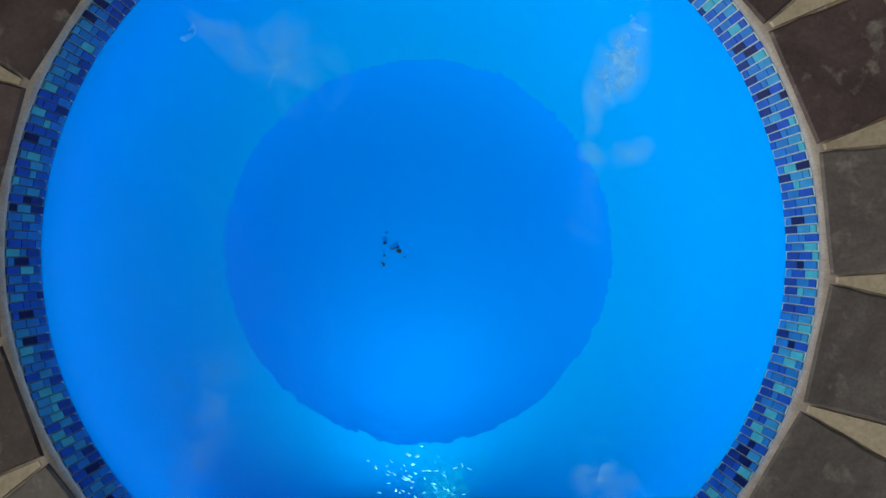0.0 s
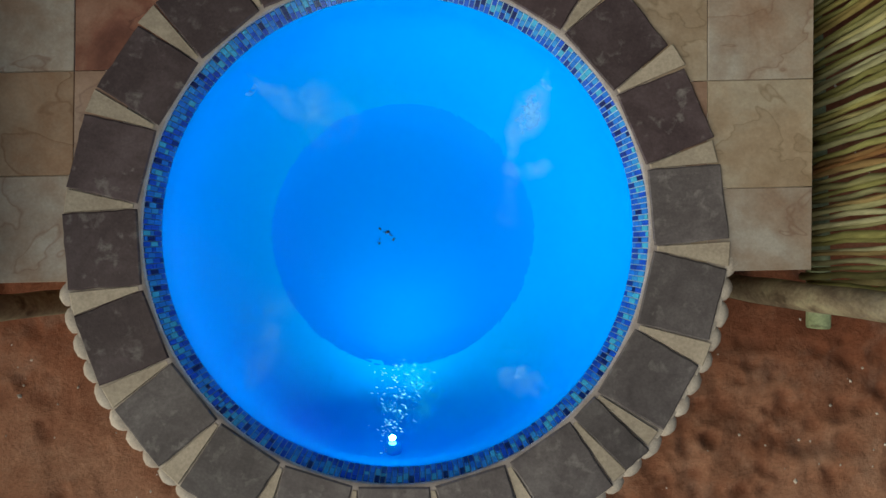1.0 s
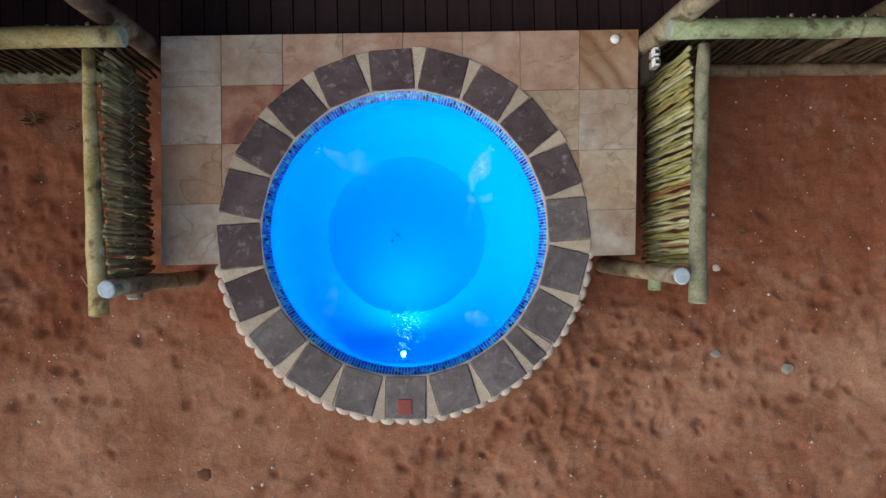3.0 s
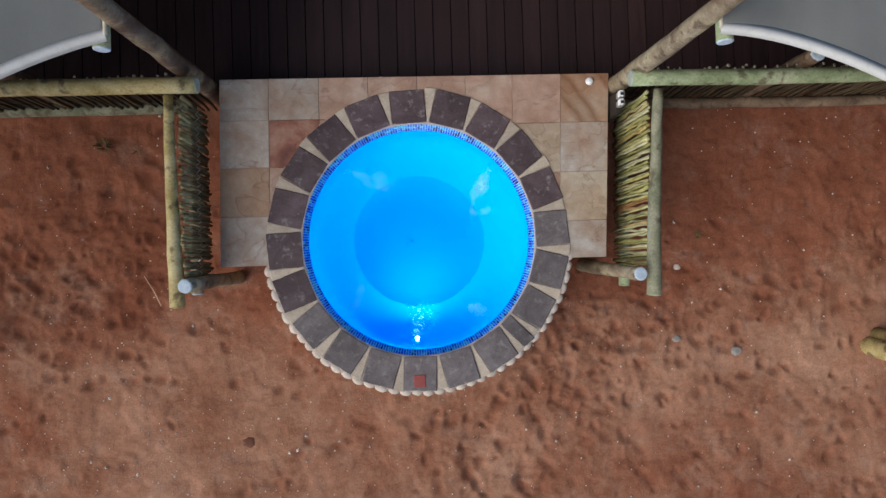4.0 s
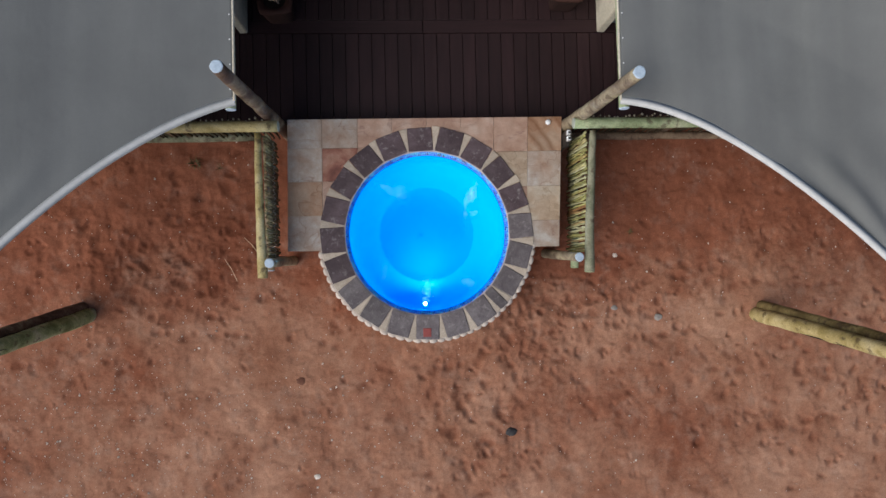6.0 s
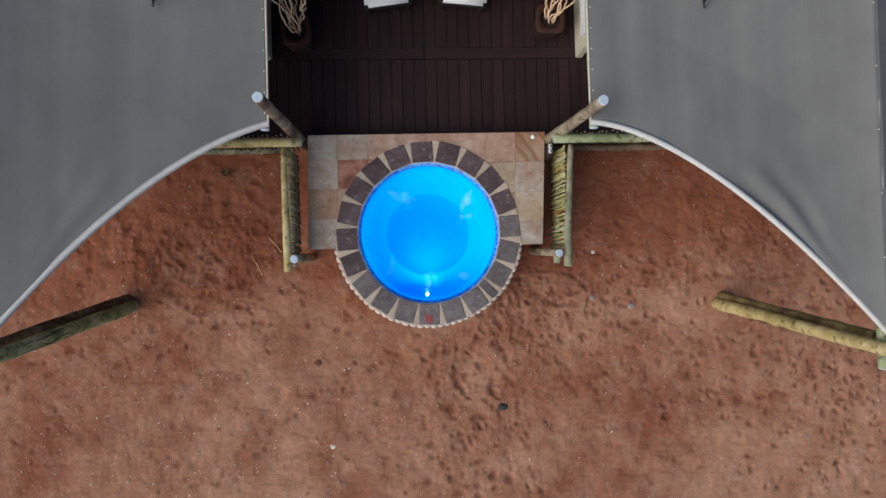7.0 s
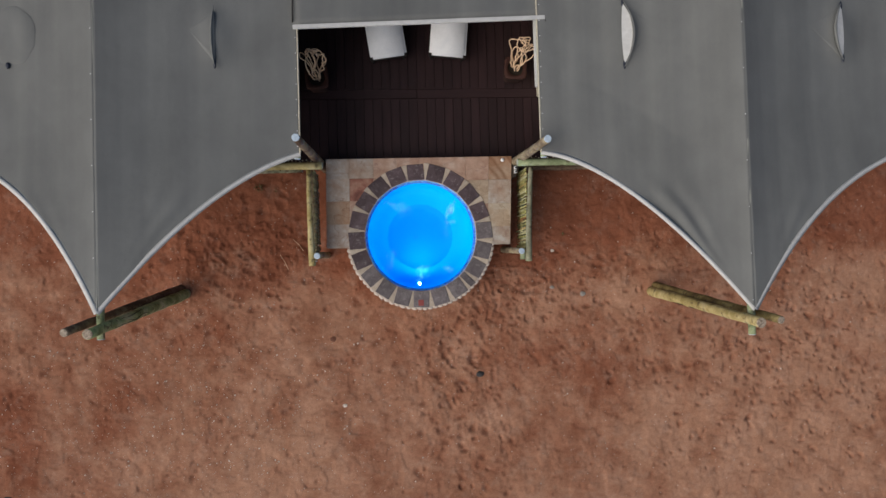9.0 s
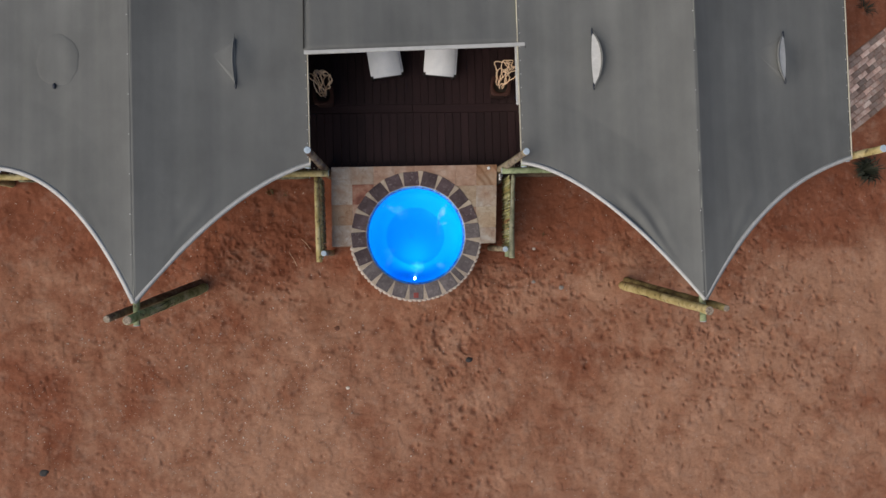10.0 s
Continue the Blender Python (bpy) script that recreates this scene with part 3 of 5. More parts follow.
pool = thing("plunge_pool", (CX, CY, GZ), "round blue plunge pool with slate coping and mosaic waterline", "pool")
WATER_Z = -0.080
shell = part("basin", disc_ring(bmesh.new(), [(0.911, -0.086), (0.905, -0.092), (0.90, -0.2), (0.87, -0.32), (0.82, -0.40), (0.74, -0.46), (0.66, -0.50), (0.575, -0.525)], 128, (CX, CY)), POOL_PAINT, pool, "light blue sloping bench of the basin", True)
# the well is a darker blue than the bench
part("well", disc_ring(bmesh.new(), [(0.576, -0.525), (0.565, -0.532), (0.53, -0.552), (0.46, -0.575), (0.3, -0.592), (0.001, -0.598)], 128, (CX, CY)), WELL_BLUE, shell, "well in a darker blue", True)
part("waterline_wall", disc_ring(bmesh.new(), [(0.975, -0.012), (0.958, -0.012), (0.912, -0.088)], 128, (CX, CY)), GROUT, pool, "pale grout behind the mosaic", True)
part("rim", disc_ring(bmesh.new(), [(0.955, -0.016), (0.947, -0.012), (0.945, -0.002), (0.951, 0.006), (0.972, 0.007), (1.02, -0.002)], 128, (CX, CY)), RIM, pool, "rough grey grout rim", True)
part("outer_wall", disc_ring(bmesh.new(), [(1.21, -0.03), (1.20, -0.2), (1.205, -0.95)], 96, (CX, CY)), PLASTER, pool, "brown plastered outer wall", True)
part("coping_bed", disc_ring(bmesh.new(), [(0.98, -0.035), (0.98, -0.003), (1.245, -0.004), (1.252, -0.03), (1.20, -0.04)], 96, (CX, CY)), MORTAR, pool, "pale mortar bed")

# slate slabs stand between these joints (degrees), with pale wedges in the joints
JOINTS = [12.2, 30.2, 48.2, 66.2, 84.2, 102.2, 120.3, 138.3, 156.2, 174.2, 192.3, 209.6, 226.9, 243.7, 260.4, 277.3, 294.4, 311.5, 319.1, 336.6, 354.2]
rnd = random.Random(3)
for i, a in enumerate(JOINTS):
    b = JOINTS[(i + 1) % len(JOINTS)] + (360 if i == len(JOINTS) - 1 else 0)
    p, q = at(0.962, a + 0.6), at(0.962, b - 0.6)
    mid = at(1.0, (a + b) / 2 + rnd.uniform(-0.8, 0.8)) - Vector((CX, CY))
    mid.normalize()
    long1, long2 = rnd.uniform(0.266, 0.282), rnd.uniform(0.266, 0.282)
    poly = [p, p + mid * long1 + rnd.uniform(-0.006, 0.006) * Vector((-mid.y, mid.x)), q + mid * long2, q]
    # sawn edges, nibbled all along
    rough = []
    for c, d, n in ((poly[0], poly[1], 7), (poly[1], poly[2], 8), (poly[2], poly[3], 7)):
        out = Vector((d - c).orthogonal()).normalized() * -1
        for k in range(n):
            rough.append(c.lerp(d, k / n) - out * (rnd.uniform(-0.0035, 0.0015) if k else 0.0))
    rough.append(poly[3])
    old = 15 < (a + b) / 2 < 200
    part("slate_slab", prism(bmesh.new(), rough, -0.025, 0.012 + rnd.uniform(-0.002, 0.003), 0.005), SLATE if old or rnd.random() < 0.15 else SLATE_GREY, pool)
for i, a in enumerate(JOINTS):
    prev = JOINTS[i - 1] - (360 if i == 0 else 0)
    nxt = JOINTS[(i + 1) % len(JOINTS)] + (360 if i == len(JOINTS) - 1 else 0)
    m0 = at(1, (prev + a) / 2) - Vector((CX, CY))
    m1 = at(1, (a + nxt) / 2) - Vector((CX, CY))
    p0, p1 = at(0.965, a - 0.35), at(0.965, a + 0.35)
    out = rnd.uniform(0.262, 0.284)
    poly = [p0 + m0 * 0.01, p0 + m0 * out + (p1 - p0).normalized() * 0.004, p1 + m1 * out - (p1 - p0).normalized() * 0.004, p1 + m1 * 0.01]
    part("wedge_stone", prism(bmesh.new(), poly, -0.025, 0.009 + rnd.uniform(-0.002, 0.002), 0.003), WEDGE, pool)
part("red_tile", prism(bmesh.new(), [(-0.093, -1.17), (-0.001, -1.172), (0.0, -1.073), (-0.093, -1.071)], 0.010, 0.0185, 0.002), RED_TILE, pool, "small square red tile set on the slate")

# the scalloped mortar lip below the slabs on the garden side
a = 188.5
while a < 354:
    w = rnd.uniform(3.9, 5.2)
    bm = bmesh.new()
    bmesh.ops.create_icosphere(bm, subdivisions=2, radius=1.0)
    half = radians(w / 2) * 1.24
    for v in bm.verts:
        k = noise.noise(v.co * 2.0 + Vector((a, 0, 0))) * 0.12
        v.co = Vector((v.co.x * (0.036 + 0.006 * k), v.co.y * half * 1.08, v.co.z * 0.026)) * (1 + k)
    bmesh.ops.transform(bm, verts=bm.verts, matrix=Matrix.Translation((*at(1.245 + rnd.uniform(-0.004, 0.006), a + w / 2), -0.022)) @ Matrix.Rotation(radians(a + w / 2), 4, "Z"))
    part("lip_stone", bm, MORTAR, pool, "", True)
    a += w

# water
bm = bmesh.new()
bmesh.ops.create_circle(bm, cap_ends=True, segments=128, radius=0.9165)
bmesh.ops.translate(bm, verts=bm.verts, vec=(CX, CY, WATER_Z))
water = whole("water", bm, WATER, "clear still pool water with faint ripples", "water", "structure")
water.visible_shadow = False

# jets, drain and lamp
for deg in (44.0, 135.5, 225.5, 315.0):
    d = at(1, deg) - Vector((CX, CY))
    c = Vector((*at(0.878 if deg < 180 else 0.888, deg), -0.325))
    axis = Vector((-d.x, -d.y, 0.55)).normalized()
    bm = tube(bmesh.new(), [c - axis * 0.03, c + axis * 0.006, c + axis * 0.012, c + axis * 0.008], [0.036, 0.036, 0.028, 0.016], 20)
    jet = part("jet_nozzle", bm, JET, pool, "round white water jet", True)
    for k in range(3):
        t = axis.orthogonal().normalized()
        t.rotate(Matrix.Rotation(2.1 * k, 3, axis))
        part("jet_hole", tube(bmesh.new(), [c + axis * 0.009 + t * 0.012, c + axis * 0.0125 + t * 0.012], [0.0045, 0.0045], 8), POOL_PAINT, jet)
dr = Vector((-0.105, 0.03, -0.93))
for k in range(9):
    a = rnd.uniform(0, 6.28)
    r = rnd.uniform(0.01, 0.055)
    c = Vector((dr.x + r * math.cos(a), dr.y + 0.8 * r * math.sin(a), -0.593))
    bm = bmesh.new()
    bmesh.ops.create_icosphere(bm, subdivisions=1, radius=rnd.uniform(0.004, 0.010))
    bmesh.ops.transform(bm, verts=bm.verts, matrix=Matrix.Translation(c) @ Matrix.Rotation(a, 4, "Z") @ Matrix.Diagonal((1, 0.55, 0.3, 1)))
    part("drain_debris", bm, BLACK, pool, "dark leaf bits on the bottom")
lamp_at = Vector((-0.055, CY - 0.872, -0.25))
lamp = thing("pool_lamp", lamp_at, "small lit underwater lamp set in the pool wall", "lamp")
part("lamp_ring", tube(bmesh.new(), [lamp_at + Vector((0, -0.02, 0)), lamp_at + Vector((0, 0.012, 0.005)), lamp_at + Vector((0, 0.02, 0.008)), lamp_at + Vector((0, 0.012, 0.005))], [0.034, 0.034, 0.030, 0.022], 24), POOL_PAINT, lamp, "blue lamp ring", True)
bm = bmesh.new()
bmesh.ops.create_uvsphere(bm, u_segments=16, v_segments=10, radius=0.015)
bmesh.ops.transform(bm, verts=bm.verts, matrix=Matrix.Translation(lamp_at + Vector((0, 0.018, 0.010))) @ Matrix.Diagonal((1, 0.9, 1, 1)))
part("lamp_glass", bm, LAMP_GLASS, lamp, "glowing bluish-white lamp glass", True)
ld = bpy.data.lights.new("pool_lamp_light", "SPOT")
ld.spot_size, ld.spot_blend, ld.shadow_soft_size, ld.energy, ld.color = radians(174), 0.9, 0.011, POOL_LAMP, (0.78, 0.93, 1.0)
lo = new("pool_lamp_light", ld)
lo.matrix_world = look(lamp_at + Vector((0, 0.040, 0.011)), lamp_at + Vector((0, 1.0, 0.37)))


def plume(nodes, seed, material=None):
    """A wisp of fine bubbles drifting from a jet, or of painted lamp glow, just under the surface; nodes: x, y, half
    width, density.
    """
    n, m = 44, 10
    bm = bmesh.new()
    core = bm.verts.layers.float.new("core")
    along = np.linspace(0, len(nodes) - 1, n + 1)
    cols = [np.interp(along, range(len(nodes)), c) for c in zip(*nodes)]
    grid = []
    for i, (x, y, w, thick) in enumerate(zip(*cols)):
        a, b = max(i - 1, 0), min(i + 1, n)
        d = Vector((cols[0][b] - cols[0][a], cols[1][b] - cols[1][a])).normalized()
        p, s = Vector((x, y)), Vector((-d.y, d.x))
        wig = noise.noise(Vector((i * 0.17, seed, 0))) * w * 0.8
        row = []
        for j in range(m + 1):
            g = j / m * 2 - 1
            q = p + s * (g * w * 1.7 + wig)
            v = bm.verts.new((q.x, q.y, -0.13 - 0.01 * noise.noise(Vector((q.x * 6, q.y * 6, seed)))))
            v[core] = thick * (1 - g * g) ** 2 * min(1, 5 * i / n, 2.5 * (1 - i / n))
            row.append(v)
        grid.append(row)
    for a, b in zip(grid, grid[1:]):
        for j in range(m):
            bm.faces.new((a[j], a[j + 1], b[j + 1], b[j]))
    label = "faint white wisp of air bubbles drifting from a pool jet" if material is None else "cyan glow of the pool lamp painted on a sheet in the water"
    ob = whole("bubble_wisp", bm, material or BUBBLES, label, "bubbles", "stuff", "bubble wisps")
    ob.visible_shadow = False


plume([(-0.62, 0.67, 0.010, 0.68), (-0.54, 0.60, 0.022, 0.60), (-0.44, 0.55, 0.05, 0.41), (-0.33, 0.53, 0.085, 0.56), (-0.22, 0.45, 0.08, 0.45), (-0.16, 0.40, 0.04, 0.22)], 1.3)
plume([(0.60, 0.68, 0.010, 0.5), (0.57, 0.58, 0.022, 0.55), (0.535, 0.50, 0.055, 1.5), (0.475, 0.42, 0.045, 1.1), (0.445, 0.36, 0.022, 0.5), (0.44, 0.30, 0.015, 0.4), (0.44, 0.245, 0.030, 0.9), (0.42, 0.18, 0.02, 0.15), (0.42, 0.06, 0.04, 0.45), (0.40, 0.0, 0.03, 0.2)], 4.1)
plume([(0.60, 0.29, 0.02, 0.3), (0.53, 0.25, 0.028, 0.5), (0.47, 0.225, 0.03, 0.35)], 5.6)
plume([(0.58, -0.62, 0.015, 0.45), (0.50, -0.585, 0.04, 0.38), (0.42, -0.56, 0.045, 0.45), (0.43, -0.50, 0.04, 0.38), (0.36, -0.46, 0.03, 0.22)], 7.7)
plume([(-0.62, -0.60, 0.015, 0.38), (-0.56, -0.48, 0.05, 0.22), (-0.53, -0.33, 0.07, 0.22), (-0.46, -0.18, 0.06, 0.30)], 9.2)
# no jet here: the lamp's glow in the water, painted cyan
plume([(-0.08, -0.70, 0.03, 0.9), (-0.02, -0.65, 0.05, 1.1), (0.05, -0.585, 0.075, 1.2), (0.13, -0.54, 0.06, 0.9), (0.20, -0.53, 0.03, 0.4)], 12.4, LAMP_GLOW)

# glints of the lamp on the ripples, painted as small bright specks
r = random.Random(77)
bm = bmesh.new()
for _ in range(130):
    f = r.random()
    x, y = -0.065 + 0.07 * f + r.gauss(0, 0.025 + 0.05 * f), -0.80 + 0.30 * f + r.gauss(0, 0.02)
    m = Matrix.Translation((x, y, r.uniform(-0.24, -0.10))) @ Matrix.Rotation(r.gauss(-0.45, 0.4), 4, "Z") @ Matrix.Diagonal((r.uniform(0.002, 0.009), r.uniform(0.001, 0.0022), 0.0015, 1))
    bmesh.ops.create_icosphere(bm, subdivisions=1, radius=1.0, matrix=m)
whole("lamp_bubbles", bm, LAMP_GLINT, "tiny bright specks painted as glints of the pool lamp", "bubbles", "stuff")

# patio: sandstone flags on a base
patio = thing("patio", (0, 0.6, GZ), "raised sandstone patio round the pool, mottled beige and pink", "patio", kind="structure")
bm = bmesh.new()
box(bm, (-1.59, -0.14, -0.95), (-0.99, 1.365, -0.031))
box(bm, (0.975, -0.14, -0.95), (1.515, 1.365, -0.031))
box(bm, (-0.988, 1.01, -0.95), (0.973, 1.365, -0.031))
part("patio_base", bm, PLASTER, patio, "brown plastered base")
bm = bmesh.new()
box(bm, (-1.585, -0.135, -0.031), (-1.15, 1.36, -0.008))
box(bm, (1.15, -0.135, -0.031), (1.512, 1.36, -0.008))
box(bm, (-1.148, 1.1, -0.031), (1.148, 1.36, -0.008))
part("flag_bed", bm, WEDGE, patio, "pale mortar bed of the flags")
COLS = [-1.6, -1.205, -0.80, -0.40, 0.0, 0.40, 0.79, 1.195, 1.60]
LEFT, RIGHT = [1.37, 1.03, 0.645, 0.25, -0.15], [1.37, 0.965, 0.555, 0.15, -0.16]


def skew(p):
    """The patio narrows a little towards the garden."""
    f = (1.37 - p.y) / 1.53
    return Vector((p.x * (1 - 0.046 * f) if p.x > 0 else p.x * (1 + 0.014 * f), p.y))


def clip(poly, n, d):
    """What of a polygon lies beyond the line n.p = d."""
    out = []
    for p, q in zip(poly, poly[1:] + poly[:1]):
        a, b = p.dot(n) - d, q.dot(n) - d
        if a >= 0:
            out.append(p)
        if (a < 0) != (b < 0):
            out.append(p.lerp(q, a / (a - b)))
    return out


KINDS = ["grey grey pink pink pink pink pink banded", "grey red pink pink pink pink yellow grey", "tan pink pink pink pink pink pink yellow", "grey grey pink pink pink pink yellow grey"]
for i in range(8):
    rows = LEFT if i < 4 else RIGHT
    for j, (y1, y0) in enumerate(zip(rows, rows[1:])):
        g = 0.0016
        poly = [Vector((COLS[i] + g, y0 + g)), Vector((COLS[i + 1] - g, y0 + g)), Vector((COLS[i + 1] - g, y1 - g)), Vector((COLS[i] + g, y1 - g))]
        poly = [skew(q) for q in poly]
        c = sum(poly, Vector((0, 0))) / 4 - Vector((CX, CY))
        n = c.normalized()
        poly = clip(poly, n, 1.10 + n.dot(Vector((CX, CY))))
        if len(poly) > 2:
            part("sandstone_flag", prism(bmesh.new(), poly, -0.03, rnd.uniform(-0.0015, 0.0015), 0.002), FLAGS[KINDS[j].split()[i]], patio)
spot = thing("patio_spotlight", (1.434, 1.303, 0.0), "small round white spotlight cap on the sandstone", "light")
part("cap", disc_ring(bmesh.new(), [(0.032, 0.0), (0.030, 0.012), (0.022, 0.02), (0.001, 0.022)], 24, (1.434, 1.303)), PLASTIC, spot, "white cap", True)

# ---------------------------------------------------------------- deck
DZ = -0.29
deck = thing("deck", (0, 4, GZ), "dark brown stained timber deck of narrow boards", "deck", kind="structure")


def board_mesh(name, length, width, material, along_x=False):
    bm = bmesh.new()
    s = (length, width) if along_x else (width, length)
    prism(bm, [(-s[0] / 2, -s[1] / 2), (s[0] / 2, -s[1] / 2), (s[0] / 2, s[1] / 2), (-s[0] / 2, s[1] / 2)], -0.028, 0.0, 0.004)
    return as_mesh(name, bm, material)


PITCH = 0.1575
front = board_mesh("deck_board", 1.10, PITCH - 0.008, DECK)
back = board_mesh("deck_board_long", 4.3, PITCH - 0.008, DECK)
for k in range(-49, 50):
    x = 0.08 + k * PITCH
    piece("deck_board", front, deck, Matrix.Translation((x, 1.375 + 0.55, DZ + rnd.uniform(-0.0015, 0.0015))))
    piece("deck_board", back, deck, Matrix.Translation((x, 2.64 + 2.15, DZ + rnd.uniform(-0.0015, 0.0015))))
cross = board_mesh("cross_board", 3.9, PITCH - 0.006, DECK_X, True)
for k in range(-2, 2):
    piece("cross_board", cross, deck, Matrix.Translation((1.95 + k * 3.91, 2.557, DZ + 0.001)))
bm = bmesh.new()
box(bm, (-7.7, 1.40, GZ - 0.1), (7.8, 1.46, DZ - 0.03))
box(bm, (-7.7, 1.5, DZ - 0.09), (7.8, 6.9, DZ - 0.034))
part("deck_frame", bm, DARKWOOD, deck, "dark joists under the boards")

# ---------------------------------------------------------------- fences of sticks


def stick_mesh(i, length, material, tip=False):
    r = random.Random(100 + i)
    n = 6
    pts, rad = [], []
    for k in range(n + 1):
        f = k / n
        pts.append((r.uniform(-0.008, 0.008), r.uniform(-0.008, 0.008), (f - 0.5) * length))
        rad.append(r.uniform(0.0095, 0.0145))
    me = as_mesh("stick", tube(bmesh.new(), pts, rad, 6, 0.12, i), material, True)
    if tip:
        me.materials.append(TIP)
        me.polygons[len(me.polygons) - 1].material_index = 1
    return me


def stick_row(parent, p0, p1, z0, z1, pitch, meshes, seed, lean=0.0):
    r = random.Random(seed)
    p0, p1 = Vector(p0), Vector(p1)
    n = int((p1 - p0).length / pitch)
    for k in range(n + 1):
        p = p0.lerp(p1, k / n)
        m = Matrix.Translation((p.x + r.uniform(-0.006, 0.006), p.y + r.uniform(-0.008, 0.008), (z0 + z1) / 2 + r.uniform(-0.025, 0.02)))
        m = m @ Euler((r.uniform(-0.035, 0.035) + lean * math.sin(k * 0.35), r.uniform(-0.02, 0.02), r.uniform(0, 6.28))).to_matrix().to_4x4()
        piece("stick", r.choice(meshes), parent, m @ Matrix.Diagonal((r.uniform(0.8, 1.25), r.uniform(0.8, 1.25), r.uniform(0.95, 1.04), 1)))


fresh = [stick_mesh(i, 0.80, STICK) for i in range(8)]
grey = [stick_mesh(20 + i, 0.57, STICK_GREY) for i in range(8)]
front_f = [stick_mesh(40 + i, 0.94, STICK_SHADED, True) for i in range(5)]
front_g = [stick_mesh(50 + i, 0.94, STICK_SHADED, True) for i in range(5)]

fence = thing("stick_fence", (1.75, 0.4, GZ), "fence of upright yellow-green sticks between round rails beside the patio", "fence", "stick fences")
log("top_rail", (1.83, 1.10, 0.44), (1.755, -0.455, 0.40), 0.037, 0.056, POLE_DULL, fence, 1, "dull green treated pole", (1,), end_mat=POLE_GREEN)
log("bottom_rail", (1.85, 1.2, -0.47), (1.83, -0.42, -0.47), 0.045, 0.05, POLE_GREEN, fence, 2, "", (1,), end_mat=POLE_GREEN)
stick_row(fence, (1.762, 1.10), (1.735, -0.235), -0.38, 0.41, 0.0255, fresh, 5, 0.012)
log("post", (1.53, -0.235, GZ - 0.1), (1.622, -0.294, 0.494), 0.060, 0.051, POLE_GREY, fence, 3, "weathered round post", (1,))

fence2 = thing("stick_fence", (-1.75, 0.4, GZ), "fence of grey weathered sticks bound with wire beside the patio", "fence", "stick fences")
log("top_rail", (-1.83, 1.12, 0.44), (-1.81, -0.43, 0.40), 0.034, 0.056, POLE_YELLOW, fence2, 4, "yellowish pole", (1,), end_mat=POLE_YELLOW)
log("bottom_rail", (-1.86, 1.2, -0.10), (-1.84, -0.36, -0.10), 0.045, 0.05, POLE_GREY, fence2, 5, "", (1,))
stick_row(fence2, (-1.765, 1.10), (-1.748, -0.235), -0.15, 0.41, 0.0165, grey, 6, 0.02)
log("post", (-1.70, -0.25, GZ - 0.1), (-1.717, -0.28, 0.492), 0.06, 0.054, POLE_GREY, fence2, 6, "dark round post", (1,))
pts = [(-1.735 + 0.017 * math.sin(k * 1.57) - 0.0, 1.10 - k * 0.0145, 0.13 + 0.006 * math.cos(k)) for k in range(92)]
part("binding_wire", tube(bmesh.new(), pts, [0.0028] * len(pts), 5), STEEL, fence2, "thin bright binding wire")

for sgn, mat_a, mat_b, meshes, seed, y, yl in ((1, POLE_GREEN, POLE_BROWN, front_f, 31, 1.172, 1.237), (-1, POLE_YELLOW, POLE_DULL, front_g, 41, 1.177, 1.295)):
    f = thing("deck_fence", (sgn * 4.5, 1.25, GZ), "deck balustrade of upright sticks between treated round rails" if sgn > 0 else "deck balustrade of grey sticks between mossy round rails", "fence", "deck fences")
    log("top_rail", (sgn * 1.60, y, 0.50), (sgn * 7.55, y + 0.03, 0.52), 0.060, 0.055, mat_a, f, seed, "green treated pole" if sgn > 0 else "pale yellow pole", (0,), 0.02, 24, SAWN_GREEN)
    log("bottom_rail", (sgn * (1.78 if sgn > 0 else 2.08), yl, -0.50), (sgn * 7.55, yl + 0.02, -0.50), 0.050 if sgn > 0 else 0.066, 0.05, mat_b, f, seed + 1, "", (0,), 0.02, 24)
    stick_row(f, (sgn * 1.80, 1.28), (sgn * 7.4, 1.285), -0.56, 0.37, 0.060, meshes, seed + 2)
    for px in (3.03, 5.3, 7.3):
        log("post", (sgn * px, 1.345, GZ - 0.1), (sgn * px, 1.325, 0.53), 0.062, 0.058, POLE_BROWN, f, seed + 3 + int(px), "", (1,))

sock = thing("outdoor_socket", (1.57, 1.09, 0.2), "pair of small white plastic sockets beside the fence post", "socket")
for k, y in enumerate((1.125, 1.06)):
    bm = bmesh.new()
    box(bm, (1.598, y - 0.024, 0.16), (1.640, y + 0.024, 0.25), 0.004)
    o = part("socket_box", bm, STONE_GREY, sock, "grey socket body")
    bm = bmesh.new()
    box(bm, (1.592, y - 0.024, 0.22), (1.600, y + 0.024, 0.27), 0.002)
    box(bm, (1.6005, y + 0.014, 0.22), (1.622, y + 0.024, 0.27), 0.002)
    box(bm, (1.6005, y - 0.024, 0.22), (1.622, y - 0.014, 0.27), 0.002)
    part("socket_clip", bm, PLASTIC, o, "white plastic clip")
    bm = bmesh.new()
    box(bm, (1.606, y - 0.011, 0.249), (1.632, y + 0.009, 0.256), 0.002)
    part("socket_hole", bm, BLACK, o, "dark hole")
bm = bmesh.new()
box(bm, (1.60, 0.99, -0.6), (1.64, 1.17, 0.158), 0.005)
part("backing_post", bm, DARKWOOD, sock, "dark upright backing board")

